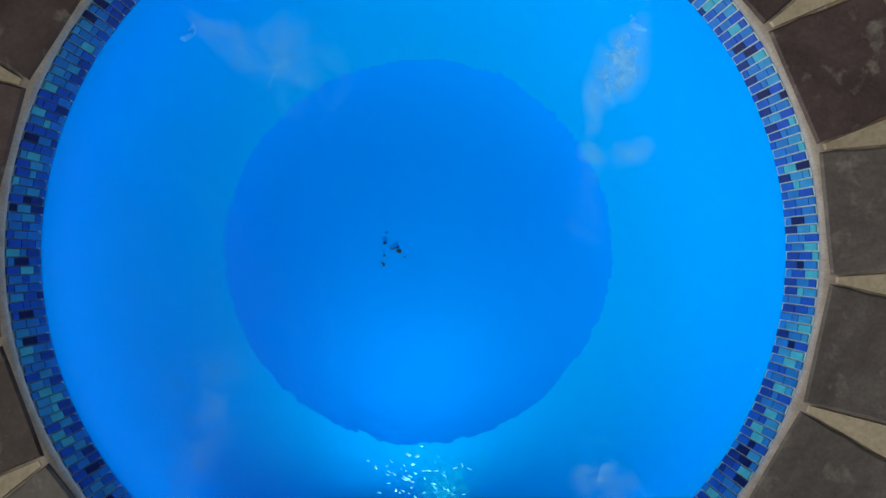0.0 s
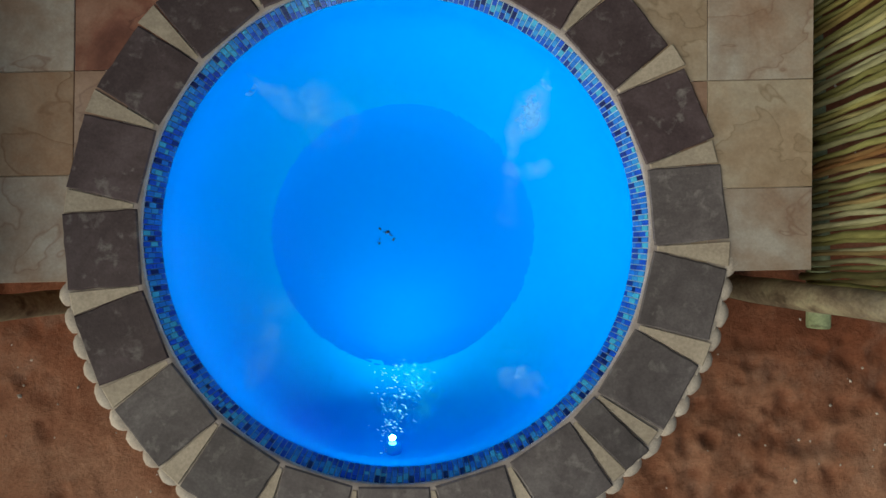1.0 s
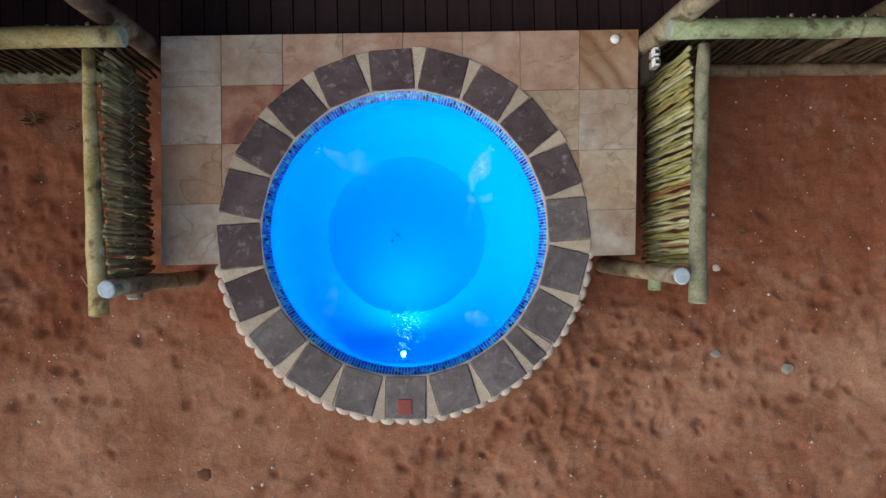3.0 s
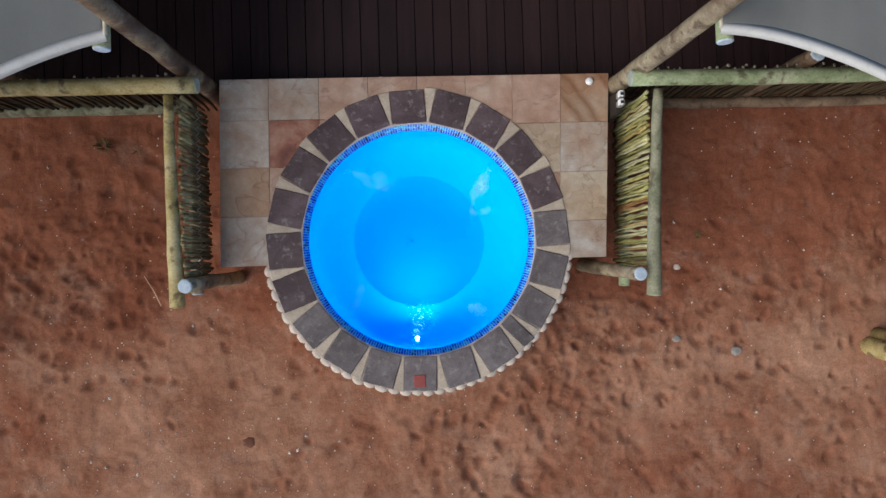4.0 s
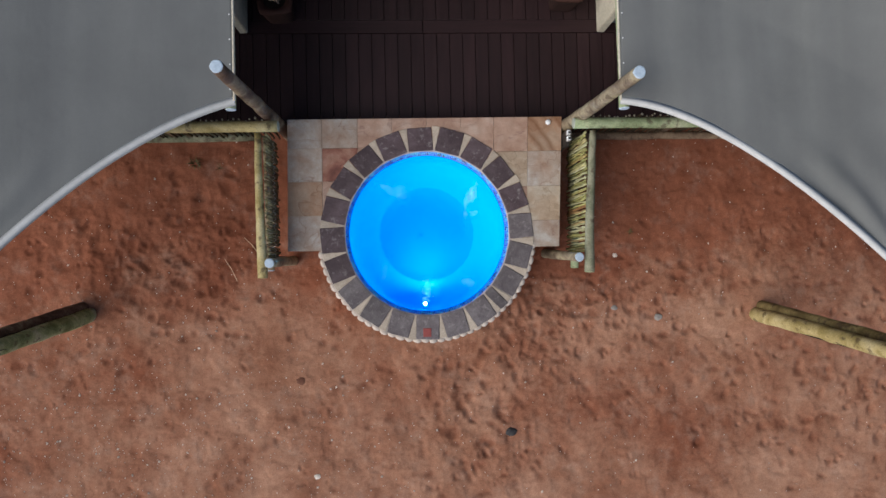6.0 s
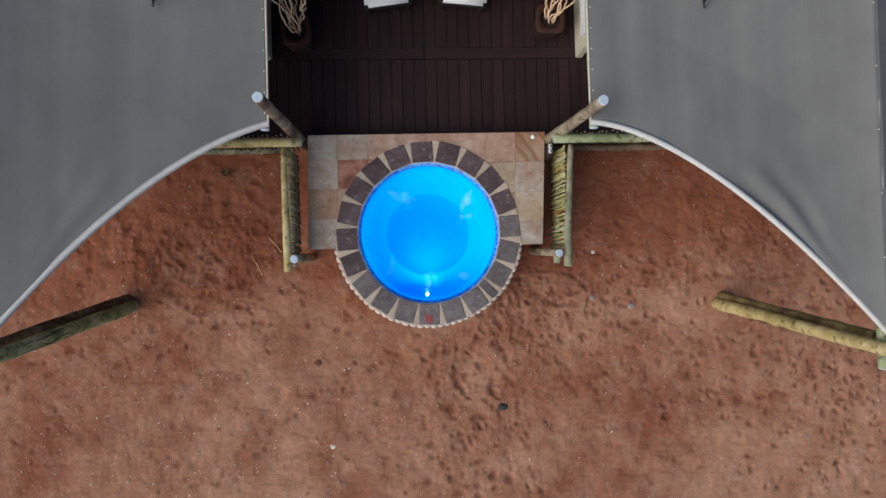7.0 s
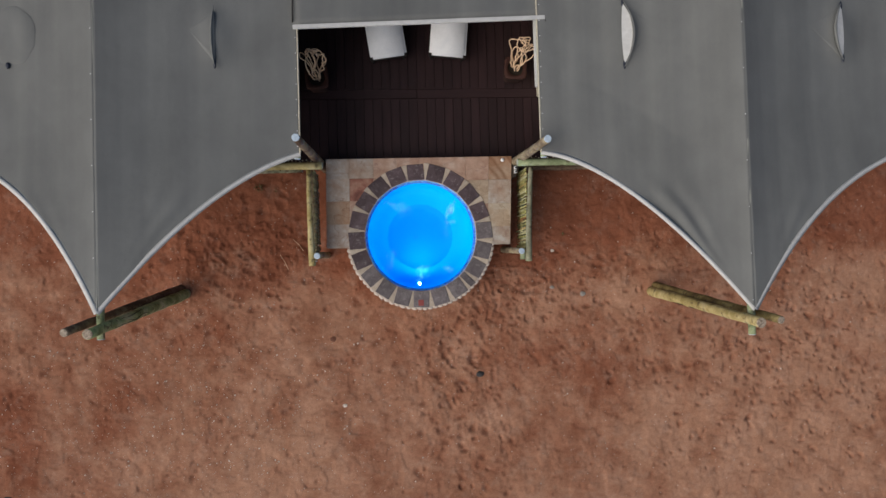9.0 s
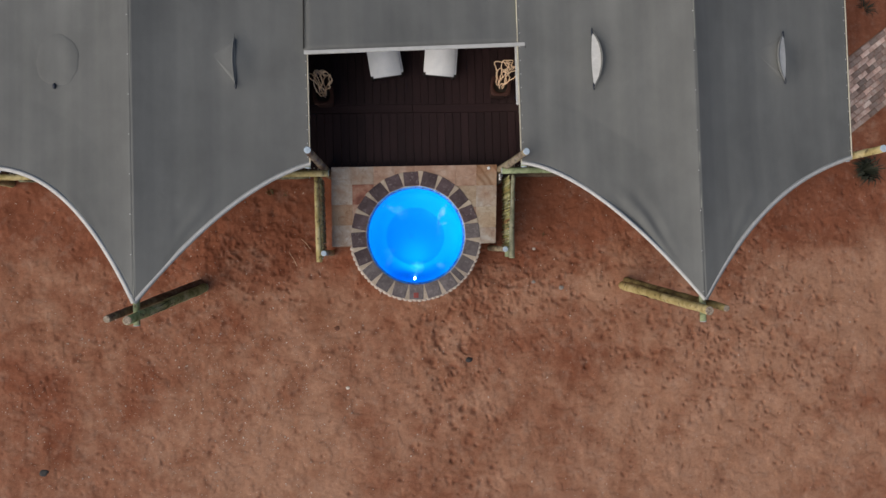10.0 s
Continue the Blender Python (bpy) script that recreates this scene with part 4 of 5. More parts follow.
# ---------------------------------------------------------------- tall poles at the deck's corners
for x, y, xb, yb, seed, bark in ((-1.743, 1.306, -1.69, 1.33, 61, POLE_BARK), (1.725, 1.232, 1.625, 1.31, 62, POLE_GREY)):
    g = thing("corner_pole", (xb, yb, GZ), "tall weathered round pole with a pale sawn top", "pole", "corner poles")
    log("trunk", (xb, yb, GZ - 0.2), (x, y, 2.07), 0.080, 0.058, bark, g, seed, "", (1,), 0.015, 18)
for x, y, seed in ((7.83, 1.19, 63), (-7.85, 1.25, 64)):
    g = thing("corner_pole", (x, y, GZ), "yellow-green round pole at the tent's outer corner", "pole", "corner poles")
    log("trunk", (x, y + 0.02, GZ - 0.2), (x, y, 2.07), 0.075, 0.066, POLE_YELLOW, g, seed, "", (1,), 0.012, 18)

# ---------------------------------------------------------------- tents


def canopy_point(form, x_eave, u, v, bow=(0.42, 2.0)):
    """form: ridge x, tip y, eave y, eave z, ridge z; u: 0 at the eave, 1 at the ridge; v: 0 at the front edge, 1 at the back."""
    x_ridge, tip_y, eave_y, eave_z, ridge_z = form
    y0 = eave_y + (tip_y - eave_y) * (bow[0] * u + (1 - bow[0]) * u ** bow[1])
    y = y0 + (7.2 - y0) * v
    x = x_eave + (x_ridge - x_eave) * u
    rise = ridge_z - eave_z
    taut, slack = rise * u - 0.16 * u * (1 - u), rise * (0.35 * u + 0.65 * u ** 3)
    z = eave_z + taut + (slack - taut) * min(1, v * 5)
    return Vector((x, y, z))


def canopy_z(form, x_eave, x, y, bow):
    u = (x - x_eave) / (form[0] - x_eave)
    y0 = canopy_point(form, x_eave, u, 0, bow).y
    return canopy_point(form, x_eave, u, (y - y0) / (7.2 - y0), bow).z


def tent(name, x_in, x_out, form, seed, vents, label, bows):
    x_ridge, tip, eave_y, eave_z, ridge_z = form
    root = thing(name, (x_ridge, 3.5, eave_z), label, "tent", "tents")
    for nm, xe, bow in (("inner_slope", x_in, bows[0]), ("outer_slope", x_out, bows[1])):
        bm = bmesh.new()
        nu, nv = 80, 110
        grid = []
        for i in range(nu + 1):
            row = []
            for j in range(nv + 1):
                u, v = i / nu, (j / nv) ** 1.3
                p = canopy_point(form, xe, u, v, bow)
                p.z += 0.010 * noise.noise(Vector((p.x * 1.3, p.y * 0.4, seed)))
                # tension folds that run to the tip
                ex, ey = abs(p.x - x_ridge), p.y - tip
                far, turn = math.hypot(ex, ey), math.atan2(ex, max(ey, 1e-4))
                k = (1.0 if nm == "inner_slope" and x_ridge > 0 else 0.3) * math.exp(-((far - 1.55) / 0.5) ** 2) * math.exp(-((turn - 0.66) / 0.2) ** 2)
                p.z += 0.030 * k * math.sin(36 * turn + 1.5 * noise.noise(Vector((p.x, p.y, seed)))) * min(1.0, v / 0.012)
                for (vx, vy, half, wide) in vents:
                    dx, dy = (p.x - vx), (p.y - vy)
                    p.z += (0.07 if wide > 0.03 else 0.012) * math.exp(-(dx / 0.22) ** 2 - (dy / (half * 0.9)) ** 2)
                row.append(bm.verts.new(p))
            grid.append(row)
        for a, b in zip(grid, grid[1:]):
            for j in range(nv):
                bm.faces.new((a[j], a[j + 1], b[j + 1], b[j]))
        bmesh.ops.recalc_face_normals(bm, faces=bm.faces)
        sheet = part(nm, bm, CANVAS, root, "", True)
        sol = sheet.modifiers.new("cloth", "SOLIDIFY")
        sol.thickness, sol.offset = 0.004, 0
        # white hem on the curved front edge, as a flat band
        bm = bmesh.new()
        pts = [canopy_point(form, xe, i / 40, 0.0, bow) for i in range(41)]
        prev = None
        for i, p in enumerate(pts):
            d = (pts[min(i + 1, 40)] - pts[max(i - 1, 0)]).normalized()
            s = Vector((d.y, -d.x, 0)).normalized() * 0.040
            quad = [bm.verts.new(p + s + Vector((0, 0, 0.004))), bm.verts.new(p + Vector((0, 0, 0.009))), bm.verts.new(p - s + Vector((0, 0, 0.004))), bm.verts.new(p - Vector((0, 0, 0.008)))]
            if prev:
                for k in range(4):
                    bm.faces.new((prev[k], prev[(k + 1) % 4], quad[(k + 1) % 4], quad[k]))
            prev = quad
        bmesh.ops.recalc_face_normals(bm, faces=bm.faces)
        part("front_hem", bm, HEM, root, "white hem", True)
        # side hem and the pole that carries the eave
        pts = [canopy_point(form, xe, 0, j / 30) + Vector((0, 0, 0.003)) for j in range(31)]
        part("side_hem", tube(bmesh.new(), pts, [0.012] * 31, 6, 0.1, seed), CREAM, root, "cream edge cord", True)
        inward = 0.05 if x_ridge > xe else -0.05
        log("eave_pole", (xe + inward, eave_y - 0.06, eave_z - 0.055), (xe + inward, 7.1, eave_z - 0.055), 0.048, 0.048, POLE_GREEN, root, seed + 5, "", (0,), 0.008, 14)
        me = None
        for j in range(26):
            for u in (0.012,):
                p = canopy_point(form, xe, u, 0.02 + j / 26)
                bm = bmesh.new()
                bmesh.ops.create_icosphere(bm, subdivisions=1, radius=0.008)
                bmesh.ops.scale(bm, verts=bm.verts, vec=(1, 1, 0.4))
                if me is None:
                    me = as_mesh("eyelet", bm, PLASTIC)
                else:
                    bm.free()
                piece("eyelet", me, root, Matrix.Translation(p + Vector((0, 0, 0.008))))
    # ridge seam with eyelets, and the ridge pole that pokes out in front
    pts = [canopy_point(form, x_in, 1, j / 60) for j in range(61)]
    part("ridge_seam", tube(bmesh.new(), [p - Vector((0, 0, 0.010)) for p in pts], [0.013] * 61, 6, 0.1, seed), SEAM, root, "stitched ridge seam", True)
    for j in range(12):
        p = canopy_point(form, x_in, 1, 0.015 + j / 13)
        piece("eyelet", me, root, Matrix.Translation(p + Vector((-0.03, 0, 0.012))))
    log("ridge_pole", (x_ridge, tip - 0.36, ridge_z - 0.10), (x_ridge, 7.3, ridge_z - 0.10), 0.05, 0.05, POLE_GREEN, root, seed + 9, "mossy ridge pole", (0,), 0.008, 16)
    # eye-shaped vents: a gap with a pale flap below it
    for (vx, vy, half, wide) in vents:
        side = 1 if vx < x_ridge else -1
        xe = x_in if abs(vx - x_in) < abs(vx - x_out) else x_out
        u = (vx - xe) / (x_ridge - xe)
        slope = (ridge_z - eave_z) * (0.35 + 1.95 * u * u) / (x_ridge - xe)
        z0 = eave_z + (ridge_z - eave_z) * (0.35 * u + 0.65 * u ** 3) + 0.07
        if wide < 0.03:            # a closed vent: only a small gap at its lower end
            # a black blob paints the shade inside that gap
            bm = bmesh.new()
            bmesh.ops.create_icosphere(bm, subdivisions=2, radius=1)
            q = Vector((0, 0, canopy_z(form, xe, vx, vy - 0.42, bows[1])))
            bmesh.ops.transform(bm, verts=bm.verts, matrix=Matrix.Translation((vx, vy - 0.42, q.z + 0.02)) @ Matrix.Diagonal((0.03, 0.05, 0.02, 1)))
            part("vent_pocket", bm, BLACK, root, "black blob for the shade in a closed vent's small gap", True)
            # the flap lies flat, as an oval patch with a puckered edge
            bm = bmesh.new()
            hub = bm.verts.new((vx, vy, canopy_z(form, xe, vx, vy, bows[1]) + 0.011))
            rims = []
            for ring in (0.5, 0.94, 1.0):
                row = []
                for i in range(36):
                    a = 2 * math.pi * i / 36
                    wob = 1 + 0.10 * noise.noise(Vector((math.cos(a) * 2, math.sin(a) * 2, 3.3)))
                    x, y = vx + 0.05 + 0.36 * ring * wob * math.cos(a), vy + 0.42 * ring * wob * math.sin(a)
                    lift = 0.011 if ring < 0.95 else 0.004
                    row.append(bm.verts.new((x, y, canopy_z(form, xe, x, y, bows[1]) + lift + (0.002 * math.sin(9 * a) if ring > 0.9 else 0))))
                rims.append(row)
            for i in range(36):
                bm.faces.new((hub, rims[0][i], rims[0][(i + 1) % 36]))
                for a, b in zip(rims, rims[1:]):
                    bm.faces.new((a[i], b[i], b[(i + 1) % 36], a[(i + 1) % 36]))
            bmesh.ops.recalc_face_normals(bm, faces=bm.faces)
            part("vent_patch", bm, CANVAS, root, "flat closed vent flap", True)
            continue
        bm = bmesh.new()
        top, low = [], []
        for i in range(17):
            f = i / 8 - 1
            bow = (1 - f * f)
            y = vy + f * half
            xa, xb = vx - side * wide * 0.15 * bow, vx + side * wide * 0.85 * bow
            low.append(bm.verts.new((xa, y, z0 + slope * (xa - vx) + 0.012)))
            top.append(bm.verts.new((xb, y, z0 + slope * (xb - vx) + 0.012 + 0.02 * bow)))
        for i in range(16):
            if i == 0:
                bm.faces.new((low[0], low[1], top[1]))
            elif i == 15:
                bm.faces.new((low[15], low[16], top[15]))
            else:
                bm.faces.new((low[i], low[i + 1], top[i + 1], top[i]))
        bmesh.ops.recalc_face_normals(bm, faces=bm.faces)
        if wide > 0.06:
            flap = part("vent_flap", bm, HEM, root, "pale eye-shaped vent opening")
        else:
            flap = part("vent_flap", bm, CANVAS, root, "closed canvas vent flap")
        pts = []
        for i in range(17):
            f = i / 8 - 1
            bow = (1 - f * f)
            x = vx + side * wide * 0.85 * bow
            pts.append((x, vy + f * half * 1.1, z0 + slope * (x - vx) + 0.018 + (0.035 if wide > 0.06 else 0.012) * bow))
        part("vent_hood", tube(bmesh.new(), pts, [0.004 + 0.3 * min(wide, 0.06) * (1 - (i / 8 - 1) ** 2) for i in range(17)], 8), CANVAS, flap, "stiff canvas hood over the vent", True)
        rise, reach = (0.009, 0.52) if wide > 0.06 else (0.036, 0.36)
        bm = bmesh.new()
        rows = []
        for i in range(13):
            f = i / 12
            row = []
            for j in range(13):
                g = j / 12 * 2 - 1
                x = vx + side * (wide * 0.75 * (1 - g * g) * (1 - f) + reach * f)
                y = vy + g * half * 0.98 * (1 - f) + half * 0.25 * f
                lift = rise * (1 - f) ** 0.8 * (1 if 0 < j < 12 else 0) * (0.45 + 0.55 * abs(g) ** 3 if 0 < j < 12 else 0)
                row.append(bm.verts.new((x, y, canopy_z(form, xe, x, y, bows[0] if xe == x_in else bows[1]) + 0.004 + lift + (0.07 if wide > 0.03 else 0.012) * math.exp(-((x - vx) / 0.22) ** 2 - ((y - vy) / (half * 0.9)) ** 2))))
            rows.append(row)
        for a, b in zip(rows, rows[1:]):
            for j in range(12):
                bm.faces.new((a[j], a[j + 1], b[j + 1], b[j]))
        bmesh.ops.remove_doubles(bm, verts=bm.verts, dist=0.0005)
        bmesh.ops.recalc_face_normals(bm, faces=bm.faces)
        part("vent_dart", bm, CANVAS, flap, "creased canvas pulled towards the ridge", True)
        # black blobs paint the shade in the gaps at the vent's ends
        for f in ((-1, 1) if wide > 0.06 else (-1,)):
            bm = bmesh.new()
            bmesh.ops.create_icosphere(bm, subdivisions=2, radius=1)
            bmesh.ops.transform(bm, verts=bm.verts, matrix=Matrix.Translation((vx, vy + f * half * 1.02, z0 + 0.008)) @ Matrix.Diagonal((0.022, 0.07, 0.008, 1)))
            part("vent_pocket", bm, BLACK, flap, "black blob for the shade in the gap at the vent's end", True)
    return root


EAST, WEST = (4.51, -1.22, 1.145, 1.53, 2.26), (-4.50, -1.0, 1.21, 1.38, 1.82)
tent("safari_tent", 1.755, 7.69, EAST, 3.0, [(2.98, 2.83, 0.45, 0.16), (6.36, 2.85, 0.39, 0.18)], "grey canvas tent roof with a curved white-hemmed front and open vents", ((0.10, 1.70), (0.40, 2.5)))
tent("safari_tent", -1.80, -7.30, WEST, 8.0, [(-2.95, 2.90, 0.40, 0.045), (-5.80, 2.92, 0.34, 0.02)], "grey canvas tent roof with a curved white-hemmed front and closed vents", ((0.35, 1.90), (-0.1, 2.5)))

# slanting poles that cross below the ridge tips
for sgn, foot, tip, other, mt, seed, em in ((1, (4.34, -1.10), (4.44, -1.385), 4.70, POLE_YELLOW, 71, SAWN_BROWN), (-1, (-4.25, -0.87), (-4.46, -1.245), -4.76, POLE_MOSSY, 81, SAWN_BROWN)):
    g = thing("ridge_support", (foot[0], foot[1], GZ), "thick yellow gum poles crossed under the tent ridge" if sgn > 0 else "thick mossy green poles crossed under the tent ridge", "tent pole", "ridge supports")
    log("front_leg", (foot[0] - sgn * 0.02, foot[1] + 0.01, GZ - 0.12), (tip[0], tip[1], 2.50 if sgn > 0 else 2.15), 0.094, 0.070, mt, g, seed, "", (1,), 0.025, 18, em)
    # the back leg's dark brown stands in for the support's shaded side
    log("back_leg", (foot[0] + sgn * 0.05, foot[1] + 0.11, GZ - 0.12), (other, tip[1] + 0.03, 2.53 if sgn > 0 else 2.14), 0.078, 0.055, POLE_SHADED if sgn > 0 else POLE_BARK, g, seed + 1, "weathered pole with the support's shaded side put into its dark colour", (1,), 0.02, 18, em)

    for pole, base, top, r, k in (("front", (foot[0] - sgn * 0.02, foot[1] + 0.01, GZ - 0.12), (tip[0], tip[1], 2.50 if sgn > 0 else 2.15), 0.083, 3), ("back", (foot[0] + sgn * 0.05, foot[1] + 0.11, GZ - 0.12), (other, tip[1] + 0.03, 2.53 if sgn > 0 else 2.14), 0.067, 2)):
        p0, p1, rr = Vector(base), Vector(top), random.Random(seed + len(pole))
        for _ in range(k):
            f0 = rr.uniform(0.12, 0.6)
            pts = []
            for i in range(9):
                f = f0 + 0.035 * i
                side = Vector((-sgn * rr.uniform(0.3, 0.5), rr.uniform(-0.75, 0.75) if i == 0 else side.y + rr.uniform(-0.12, 0.12), 0.0))
                pts.append(p0.lerp(p1, f) + side.normalized() * r * (1.04 - 0.18 * f))
            part("crack", tube(bmesh.new(), pts, [0.002 + 0.0045 * math.sin(math.pi * i / 8) for i in range(9)], 5), SOIL, g, "dark drying crack in the wood")

# ---------------------------------------------------------------- roof and walls over the deck's back
roof = thing("porch_roof", (0, 5, 1.5), "flat grey canvas porch roof with a white front hem", "roof")
bm = bmesh.new()
grid = []
for i in range(31):
    row = []
    for j in range(31):
        x = -1.84 + 3.72 * i / 30
        y = 3.045 + 0.135 * i / 30 + 4.0 * j / 30
        z = 1.53 - 0.42 * j / 30 - 0.03 * math.sin(math.pi * i / 30) * math.sin(math.pi * min(1, j / 12)) + 0.012 * noise.noise(Vector((x, y * 2, 1)))
        row.append(bm.verts.new((x, y, z)))
    grid.append(row)
for a, b in zip(grid, grid[1:]):
    for j in range(30):
        bm.faces.new((a[j], b[j], b[j + 1], a[j + 1]))
sheet = part("canvas_sheet", bm, CANVAS, roof, "", True)
sol = sheet.modifiers.new("cloth", "SOLIDIFY")
sol.thickness, sol.offset = 0.005, 0
bm = bmesh.new()
box(bm, (-1.84, -0.03, -0.02), (1.88, 0.03, 0.02), 0.006)
bmesh.ops.transform(bm, verts=bm.verts, matrix=Matrix.Translation((0, 3.10, 1.53)) @ Matrix.Rotation(0.0363, 4, "Z"))
part("front_hem", bm, HEM, roof, "white front hem")
for x in (-1.84, 1.885):
    part("side_cord", tube(bmesh.new(), [(x, 3.1, 1.54), (x, 5.0, 1.34), (x, 7.1, 1.12)], [0.01] * 3, 6), DARKWOOD, roof, "dark edge cord")

for x0, x1, nm in ((2.14, 2.24, "wall_east"), (-2.20, -2.10, "wall_west")):
    bm = bmesh.new()
    box(bm, (x0, 2.48, DZ + 0.002), (x1, 6.6, 1.34), 0.01)
    whole(nm, bm, CREAM, "cream canvas tent wall beside the deck", "wall", "structure")
bm = bmesh.new()
box(bm, (-2.098, 6.5, DZ + 0.002), (2.138, 6.6, 1.08))
whole("wall_north", bm, CREAM, "cream canvas wall behind the deck", "wall", "structure")
# unseen bodies added under the canopies to block skylight from behind
for nm, xa, xb, form in (("wall_tent_east", 2.245, 7.2, EAST), ("wall_tent_west", -2.205, -6.7, WEST)):
    xr, low, top = form[0], form[3], form[4]
    bm = bmesh.new()
    outline = [(xa, DZ + 0.002), (xb, DZ + 0.002), (xb, low - 0.06), (xr, top - 0.24), (xa, low - 0.06)]
    near = [bm.verts.new((x, 2.60, z)) for x, z in outline]
    far = [bm.verts.new((x, 6.5, z)) for x, z in outline]
    bm.faces.new(near)
    bm.faces.new(far[::-1])
    for k in range(5):
        bm.faces.new((near[k], near[(k + 1) % 5], far[(k + 1) % 5], far[k]))
    bmesh.ops.recalc_face_normals(bm, faces=bm.faces)
    whole(nm, bm, CANVAS, "unseen grey canvas block below the canopy that keeps skylight off the ground", "wall", "structure")
bm = bmesh.new()
box(bm, (1.745, 2.18, 1.30), (1.785, 4.6, 1.42), 0.012)
whole("rolled_blind", bm, HEM, "rolled white canvas blind under the tent eave", "blind")

# ---------------------------------------------------------------- loungers and planters


def lounger(x, y, turn):
    g = thing("sun_lounger", (x, y, DZ), "dark rattan sun lounger with a white cushion", "sun lounger", "sun loungers")
    o = Vector((x, y, DZ))

    def add(name, lo, hi, bevel, material, parent, label=""):
        bm = box(bmesh.new(), lo, hi, bevel)
        bmesh.ops.translate(bm, verts=bm.verts, vec=o)
        return part(name, bm, material, parent, label, bevel > 0.02)

    add("frame", (-0.325, 0.0, 0.22), (0.325, 1.95, 0.30), 0.015, DARKWOOD, g, "black rattan frame")
    for sx in (-0.29, 0.25):
        for sy in (0.04, 1.86):
            add("leg", (sx, sy, 0.0), (sx + 0.04, sy + 0.05, 0.22), 0.004, DARKWOOD, g)
    c = add("cushion", (-0.315, -0.012, 0.302), (0.315, 1.90, 0.425), 0.045, CUSHION, g, "white padded cushion")
    pts = [o + Vector(p) for p in ((-0.27, -0.008, 0.36), (0.27, -0.008, 0.36))]
    part("piping", tube(bmesh.new(), pts, [0.006, 0.006], 6), CUSHION, c)
    g.rotation_euler = (0, 0, radians(turn))
    return g


lounger(-0.48, 3.10, 8.0)
lounger(0.525, 3.11, -5.5)


def planter(x, y, turn, seed, spread, lean, high):
    g = thing("planter", (x, y, DZ), "square brown glazed pot with pale twisted vine branches", "planter", "planters")
    o = Vector((x, y, DZ))
    bm = bmesh.new()
    rings = []
    for s, z in ((0.13, 0.0), (0.15, 0.02), (0.185, 0.36), (0.195, 0.37), (0.195, 0.40), (0.187, 0.41), (0.14, 0.41), (0.13, 0.33)):
        ring = []
        for k in range(24):
            a = 2 * math.pi * k / 24
            q = (abs(math.cos(a)) ** 6 + abs(math.sin(a)) ** 6) ** (-1 / 6) if s > 0.15 or z < 0.1 else 1.0
            ring.append(bm.verts.new(o + Vector((s * q * math.cos(a), s * q * math.sin(a), z))))
        rings.append(ring)
    for a, b in zip(rings, rings[1:]):
        for k in range(24):
            bm.faces.new((a[k], a[(k + 1) % 24], b[(k + 1) % 24], b[k]))
    pot = part("pot", bm, POT, g, "", True)
    bm = bmesh.new()
    bmesh.ops.create_circle(bm, cap_ends=True, segments=20, radius=0.136)
    for v in bm.verts:
        v.co += o + Vector((0, 0, 0.35))
    part("soil", bm, SOIL, pot, "dark soil")
    r = random.Random(seed)
    for k in range(9):
        p = o + Vector((r.uniform(-0.06, 0.06), r.uniform(-0.06, 0.06), 0.34))
        d = Vector((r.uniform(-1, 1) * spread, r.uniform(-0.5, 1.0) * spread, 2.0)).normalized()
        pts, rad = [p.copy()], [0.013]
        n = r.randint(16, 29)
        for i in range(n):
            d = (d + Vector((r.uniform(-1, 1), r.uniform(-1, 1), r.uniform(-0.7, 0.7))) * 0.40)
            flat = Vector((pts[-1].x - o.x, pts[-1].y - o.y, 0))
            if flat.length > 0.21:
                d -= flat * 1.2
            d += Vector((lean[0], lean[1], 0)) * 0.10
            d.z += 0.26
            d.normalize()
            p = p + d * 0.070
            p.z = min(p.z, DZ + high)
            pts.append(p.copy())
            rad.append(0.012 * (1 - 0.6 * i / n))
        part("branch", tube(bmesh.new(), pts, rad, 6, 0.1, seed + k), VINE, g, "pale bare twisted branch", True)
    g.rotation_euler = (0, 0, radians(turn))


planter(-1.70, 2.74, 4, 5, 1.0, (0.6, 0.25), 1.15)
planter(1.70, 2.88, -3, 9, 0.8, (-0.1, 0.9), 1.12)

# ---------------------------------------------------------------- garden bits


def boulder(x, y, r, material, label, seed, flat=0.22):
    bm = bmesh.new()
    bmesh.ops.create_icosphere(bm, subdivisions=3, radius=r)
    for v in bm.verts:
        v.co *= 1 + 0.35 * noise.noise(v.co / r * 1.3 + Vector((seed, 0, 0)))
        v.co.x *= 1.25
        v.co.z *= flat
    bmesh.ops.translate(bm, verts=bm.verts, vec=(x, y, ground_z(x, y) + r * flat * 0.3))
    whole("stone", bm, material, label, "stone", group="stones on the sand", smooth=True)


boulder(3.00, -1.105, 0.042, STONE_GREY, "flat pale grey stone lying on red sand", 1)
boulder(2.42, -0.966, 0.032, STONE_GREY, "bluish grey stone lying on red sand", 2)
boulder(2.45, -0.28, 0.03, PEBBLE, "pinkish pale stone lying on red sand", 3)
boulder(1.02, -2.52, 0.055, STONE_DARK, "dark stone lying on red sand", 4, 0.5)
boulder(-7.33, -4.36, 0.07, STONE_DARK, "dark bluish stone lying on red sand", 5)
boulder(-1.45, -2.98, 0.035, PEBBLE, "pale stone lying on red sand", 7)
# a flat dark lump stands in for a dark pit here
boulder(-1.64, -1.77, 0.05, PIT_BROWN, "dark brown lump standing in for a pit in red sand", 8, 0.3)


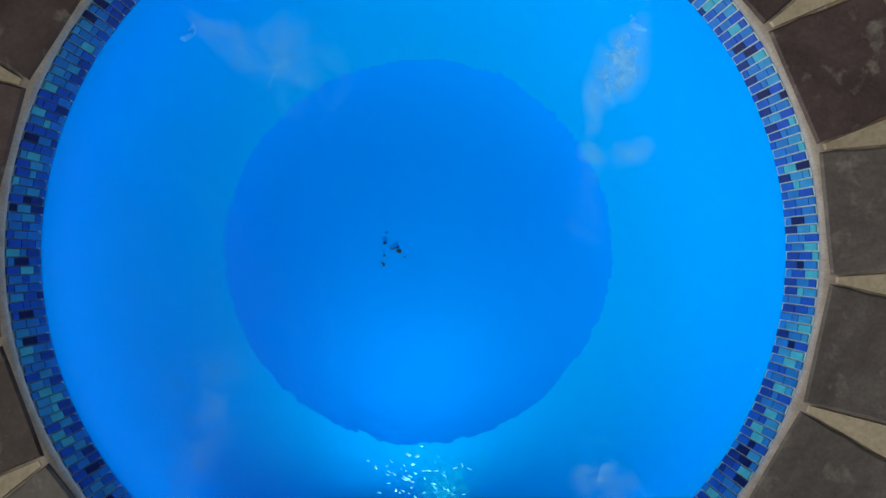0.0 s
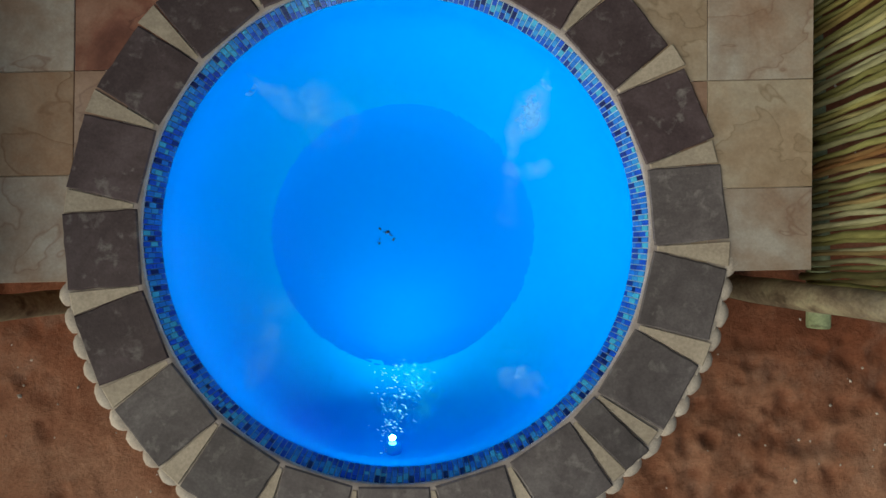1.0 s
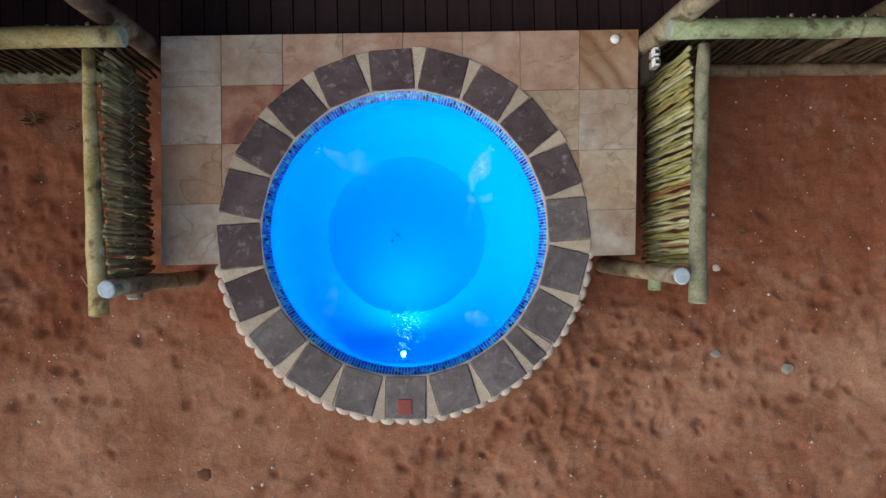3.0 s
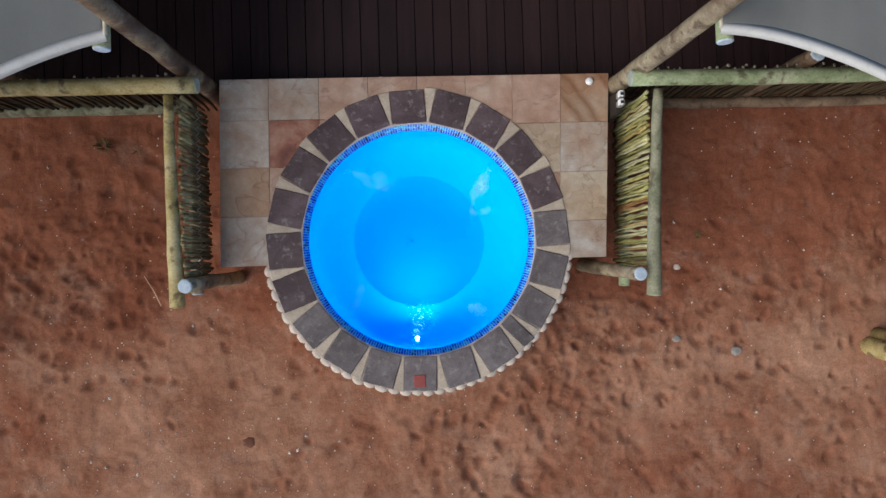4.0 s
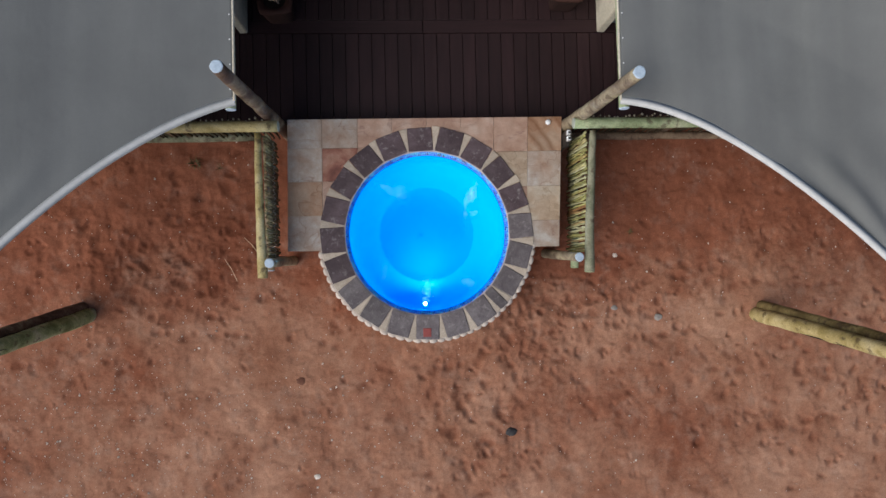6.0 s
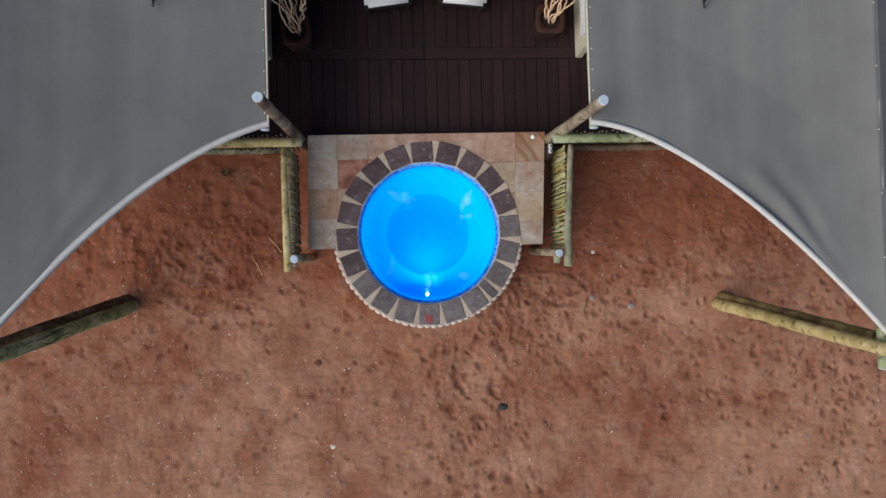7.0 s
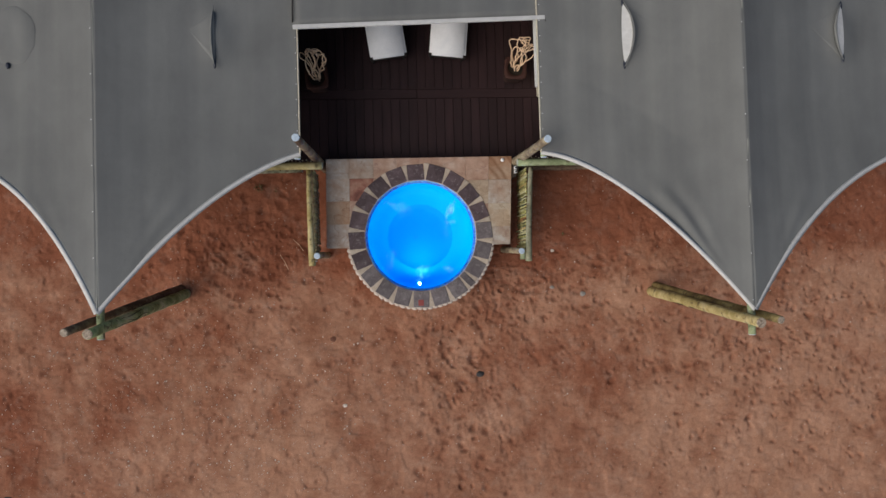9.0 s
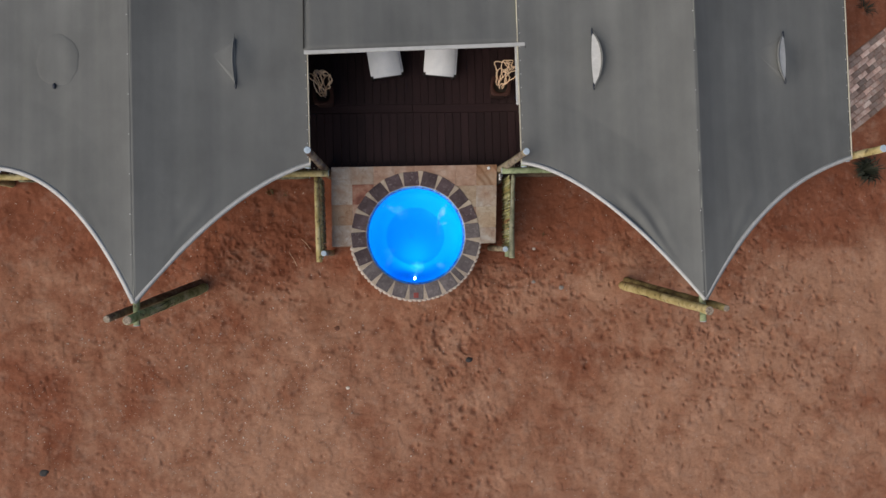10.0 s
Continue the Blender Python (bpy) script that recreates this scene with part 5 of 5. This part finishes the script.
def tuft(x, y, size, count, material, label, cat, seed, name="grass_tuft", up=0.8):
    r = random.Random(seed)
    g = thing(name, (x, y, GZ), label, cat)
    bm = bmesh.new()
    for _ in range(count):
        a, l = r.uniform(0, 6.28), size * r.uniform(0.4, 1.0)
        d, s = Vector((math.cos(a), math.sin(a), 0)), Vector((-math.sin(a), math.cos(a), 0)) * size * 0.035
        b = Vector((x, y, GZ)) + d * r.uniform(0, size * 0.35)
        p1, p2 = b + d * l * 0.5 + Vector((0, 0, l * up)), b + d * l + Vector((0, 0, l * up * r.uniform(0.3, 1.1)))
        v = [bm.verts.new(q) for q in (b - s, b + s, p1 + s, p1 - s, p2)]
        bm.faces.new((v[0], v[1], v[2], v[3]))
        bm.faces.new((v[3], v[2], v[4]))
    part("foliage", bm, material, g)


tuft(2.64, 0.015, 0.06, 16, LEAF, "small green weed in red sand", "weed", 1)
tuft(-2.89, 1.0, 0.10, 30, LEAF, "thin green grass tuft in red sand", "grass", 2)
tuft(-2.6, 0.95, 0.06, 14, LEAF, "thin green grass tuft in red sand", "grass", 5)
tuft(9.75, 1.22, 0.34, 160, LEAF_DARK, "dark low shrub at the foot of a pole", "shrub", 3, "shrub")
tuft(9.98, 4.80, 0.26, 26, LEAF_DARK, "dark spiky plant beside the brick path", "plant", 4, "spiky_plant", 0.5)

# twigs lying about
for k, (x, y, a, l) in enumerate(((-2.48, -0.35, 118, 0.16), (-2.22, -0.05, 130, 0.14))):
    d = Vector((math.cos(radians(a)), math.sin(radians(a)), 0)) * l
    c = Vector((x, y, GZ + 0.012))
    bm = tube(bmesh.new(), [c - d, c + Vector((0.01, 0.006, 0.004)), c + d], [0.005, 0.005, 0.003], 6)
    whole("twig", bm, VINE, "thin dry twig on red sand", "twig", group="twigs")

# brick path beyond the tent
path = thing("brick_path", (10.2, 3.3, GZ), "path of worn pinkish-grey bricks laid slantwise", "path", kind="structure")
bm = prism(bmesh.new(), [(-1.9, -0.68), (1.9, -0.68), (1.9, 0.68), (-1.9, 0.68)], -0.06, 0.012, 0.004)
turn = Matrix.Translation((10.1, 3.28, GZ)) @ Matrix.Rotation(radians(36), 4, "Z")
bmesh.ops.transform(bm, verts=bm.verts, matrix=turn)
part("bedding", bm, PLASTER, path, "brown sand bedding")
me = as_mesh("brick", prism(bmesh.new(), [(-0.108, -0.051), (0.108, -0.051), (0.108, 0.051), (-0.108, 0.051)], 0.0, 0.03, 0.006), BRICK)
for j in range(12):
    for i in range(17):
        x = -1.85 + i * 0.224 + (0.112 if j % 2 else 0)
        if x < 1.8:
            piece("brick", me, path, turn @ Matrix.Translation((x, -0.61 + j * 0.111, 0.004 + rnd.uniform(-0.004, 0.004))) @ Matrix.Rotation(rnd.uniform(-0.03, 0.03), 4, "Z"))

# mosaic band at the waterline: strips of one and two unit tiles, paler above and deep blue below;
# one arc as single tiles, the rest joined
N, UNIT, SLOPE = 276, 0.0148, 0.089
band = part("mosaic_band", bmesh.new(), MOSAIC_MANY, pool, "band of small turquoise glass tiles", kind="stuff")
band_low = part("mosaic_band", bmesh.new(), MOSAIC_LOW_MANY, pool, "lowest course of deep blue glass tiles", kind="stuff")
SINGLE = {}
for units in (1, 2):
    for low in (False, True):
        half = UNIT * units / 2 - 0.0004
        bm = prism(bmesh.new(), [(-0.0088, -half), (0.0088, -half), (0.0088, half), (-0.0088, half)], -0.003, 0.003, 0.0008)
        SINGLE[units, low] = as_mesh("mosaic_tile", bm, MOSAIC_LOW if low else MOSAIC)
STRIPS = ((2, 1, 2), (1, 2, 2), (2, 2, 1), (2, 1, 1, 1))
heap = {False: ([], []), True: ([], [])}
for k in range(N):
    a = 2 * math.pi * k / N
    out, s = Vector((math.cos(a), math.sin(a), 0)), Vector((-math.sin(a), math.cos(a), 0))
    down = (out * -0.046 + Vector((0, 0, -0.076))).normalized()
    strip, start = STRIPS[(k * 5 + k // 3) % 4], 0.008 + 0.0035 * (k % 2)
    for j, units in enumerate(strip):
        f = (start + UNIT * units / 2) / SLOPE
        start += UNIT * units
        low = j == len(strip) - 1
        r = 0.955 - 0.046 * f
        m = Matrix.Translation((CX + r * out.x, CY + r * out.y, -0.012 - 0.076 * f)) @ Matrix((s, down, s.cross(down))).transposed().to_4x4()
        one = SINGLE[units, low]
        if k < 46 or k >= N - 40:
            piece("mosaic_tile", one, pool, m)
        else:
            vs, fs = heap[low]
            b = len(vs)
            vs += [tuple(m @ v.co - ORIGIN[pool.name]) for v in one.vertices]
            fs += [tuple(b + i for i in p.vertices) for p in one.polygons]
band.data.from_pydata(*heap[False][:1], [], heap[False][1])
band_low.data.from_pydata(*heap[True][:1], [], heap[True][1])
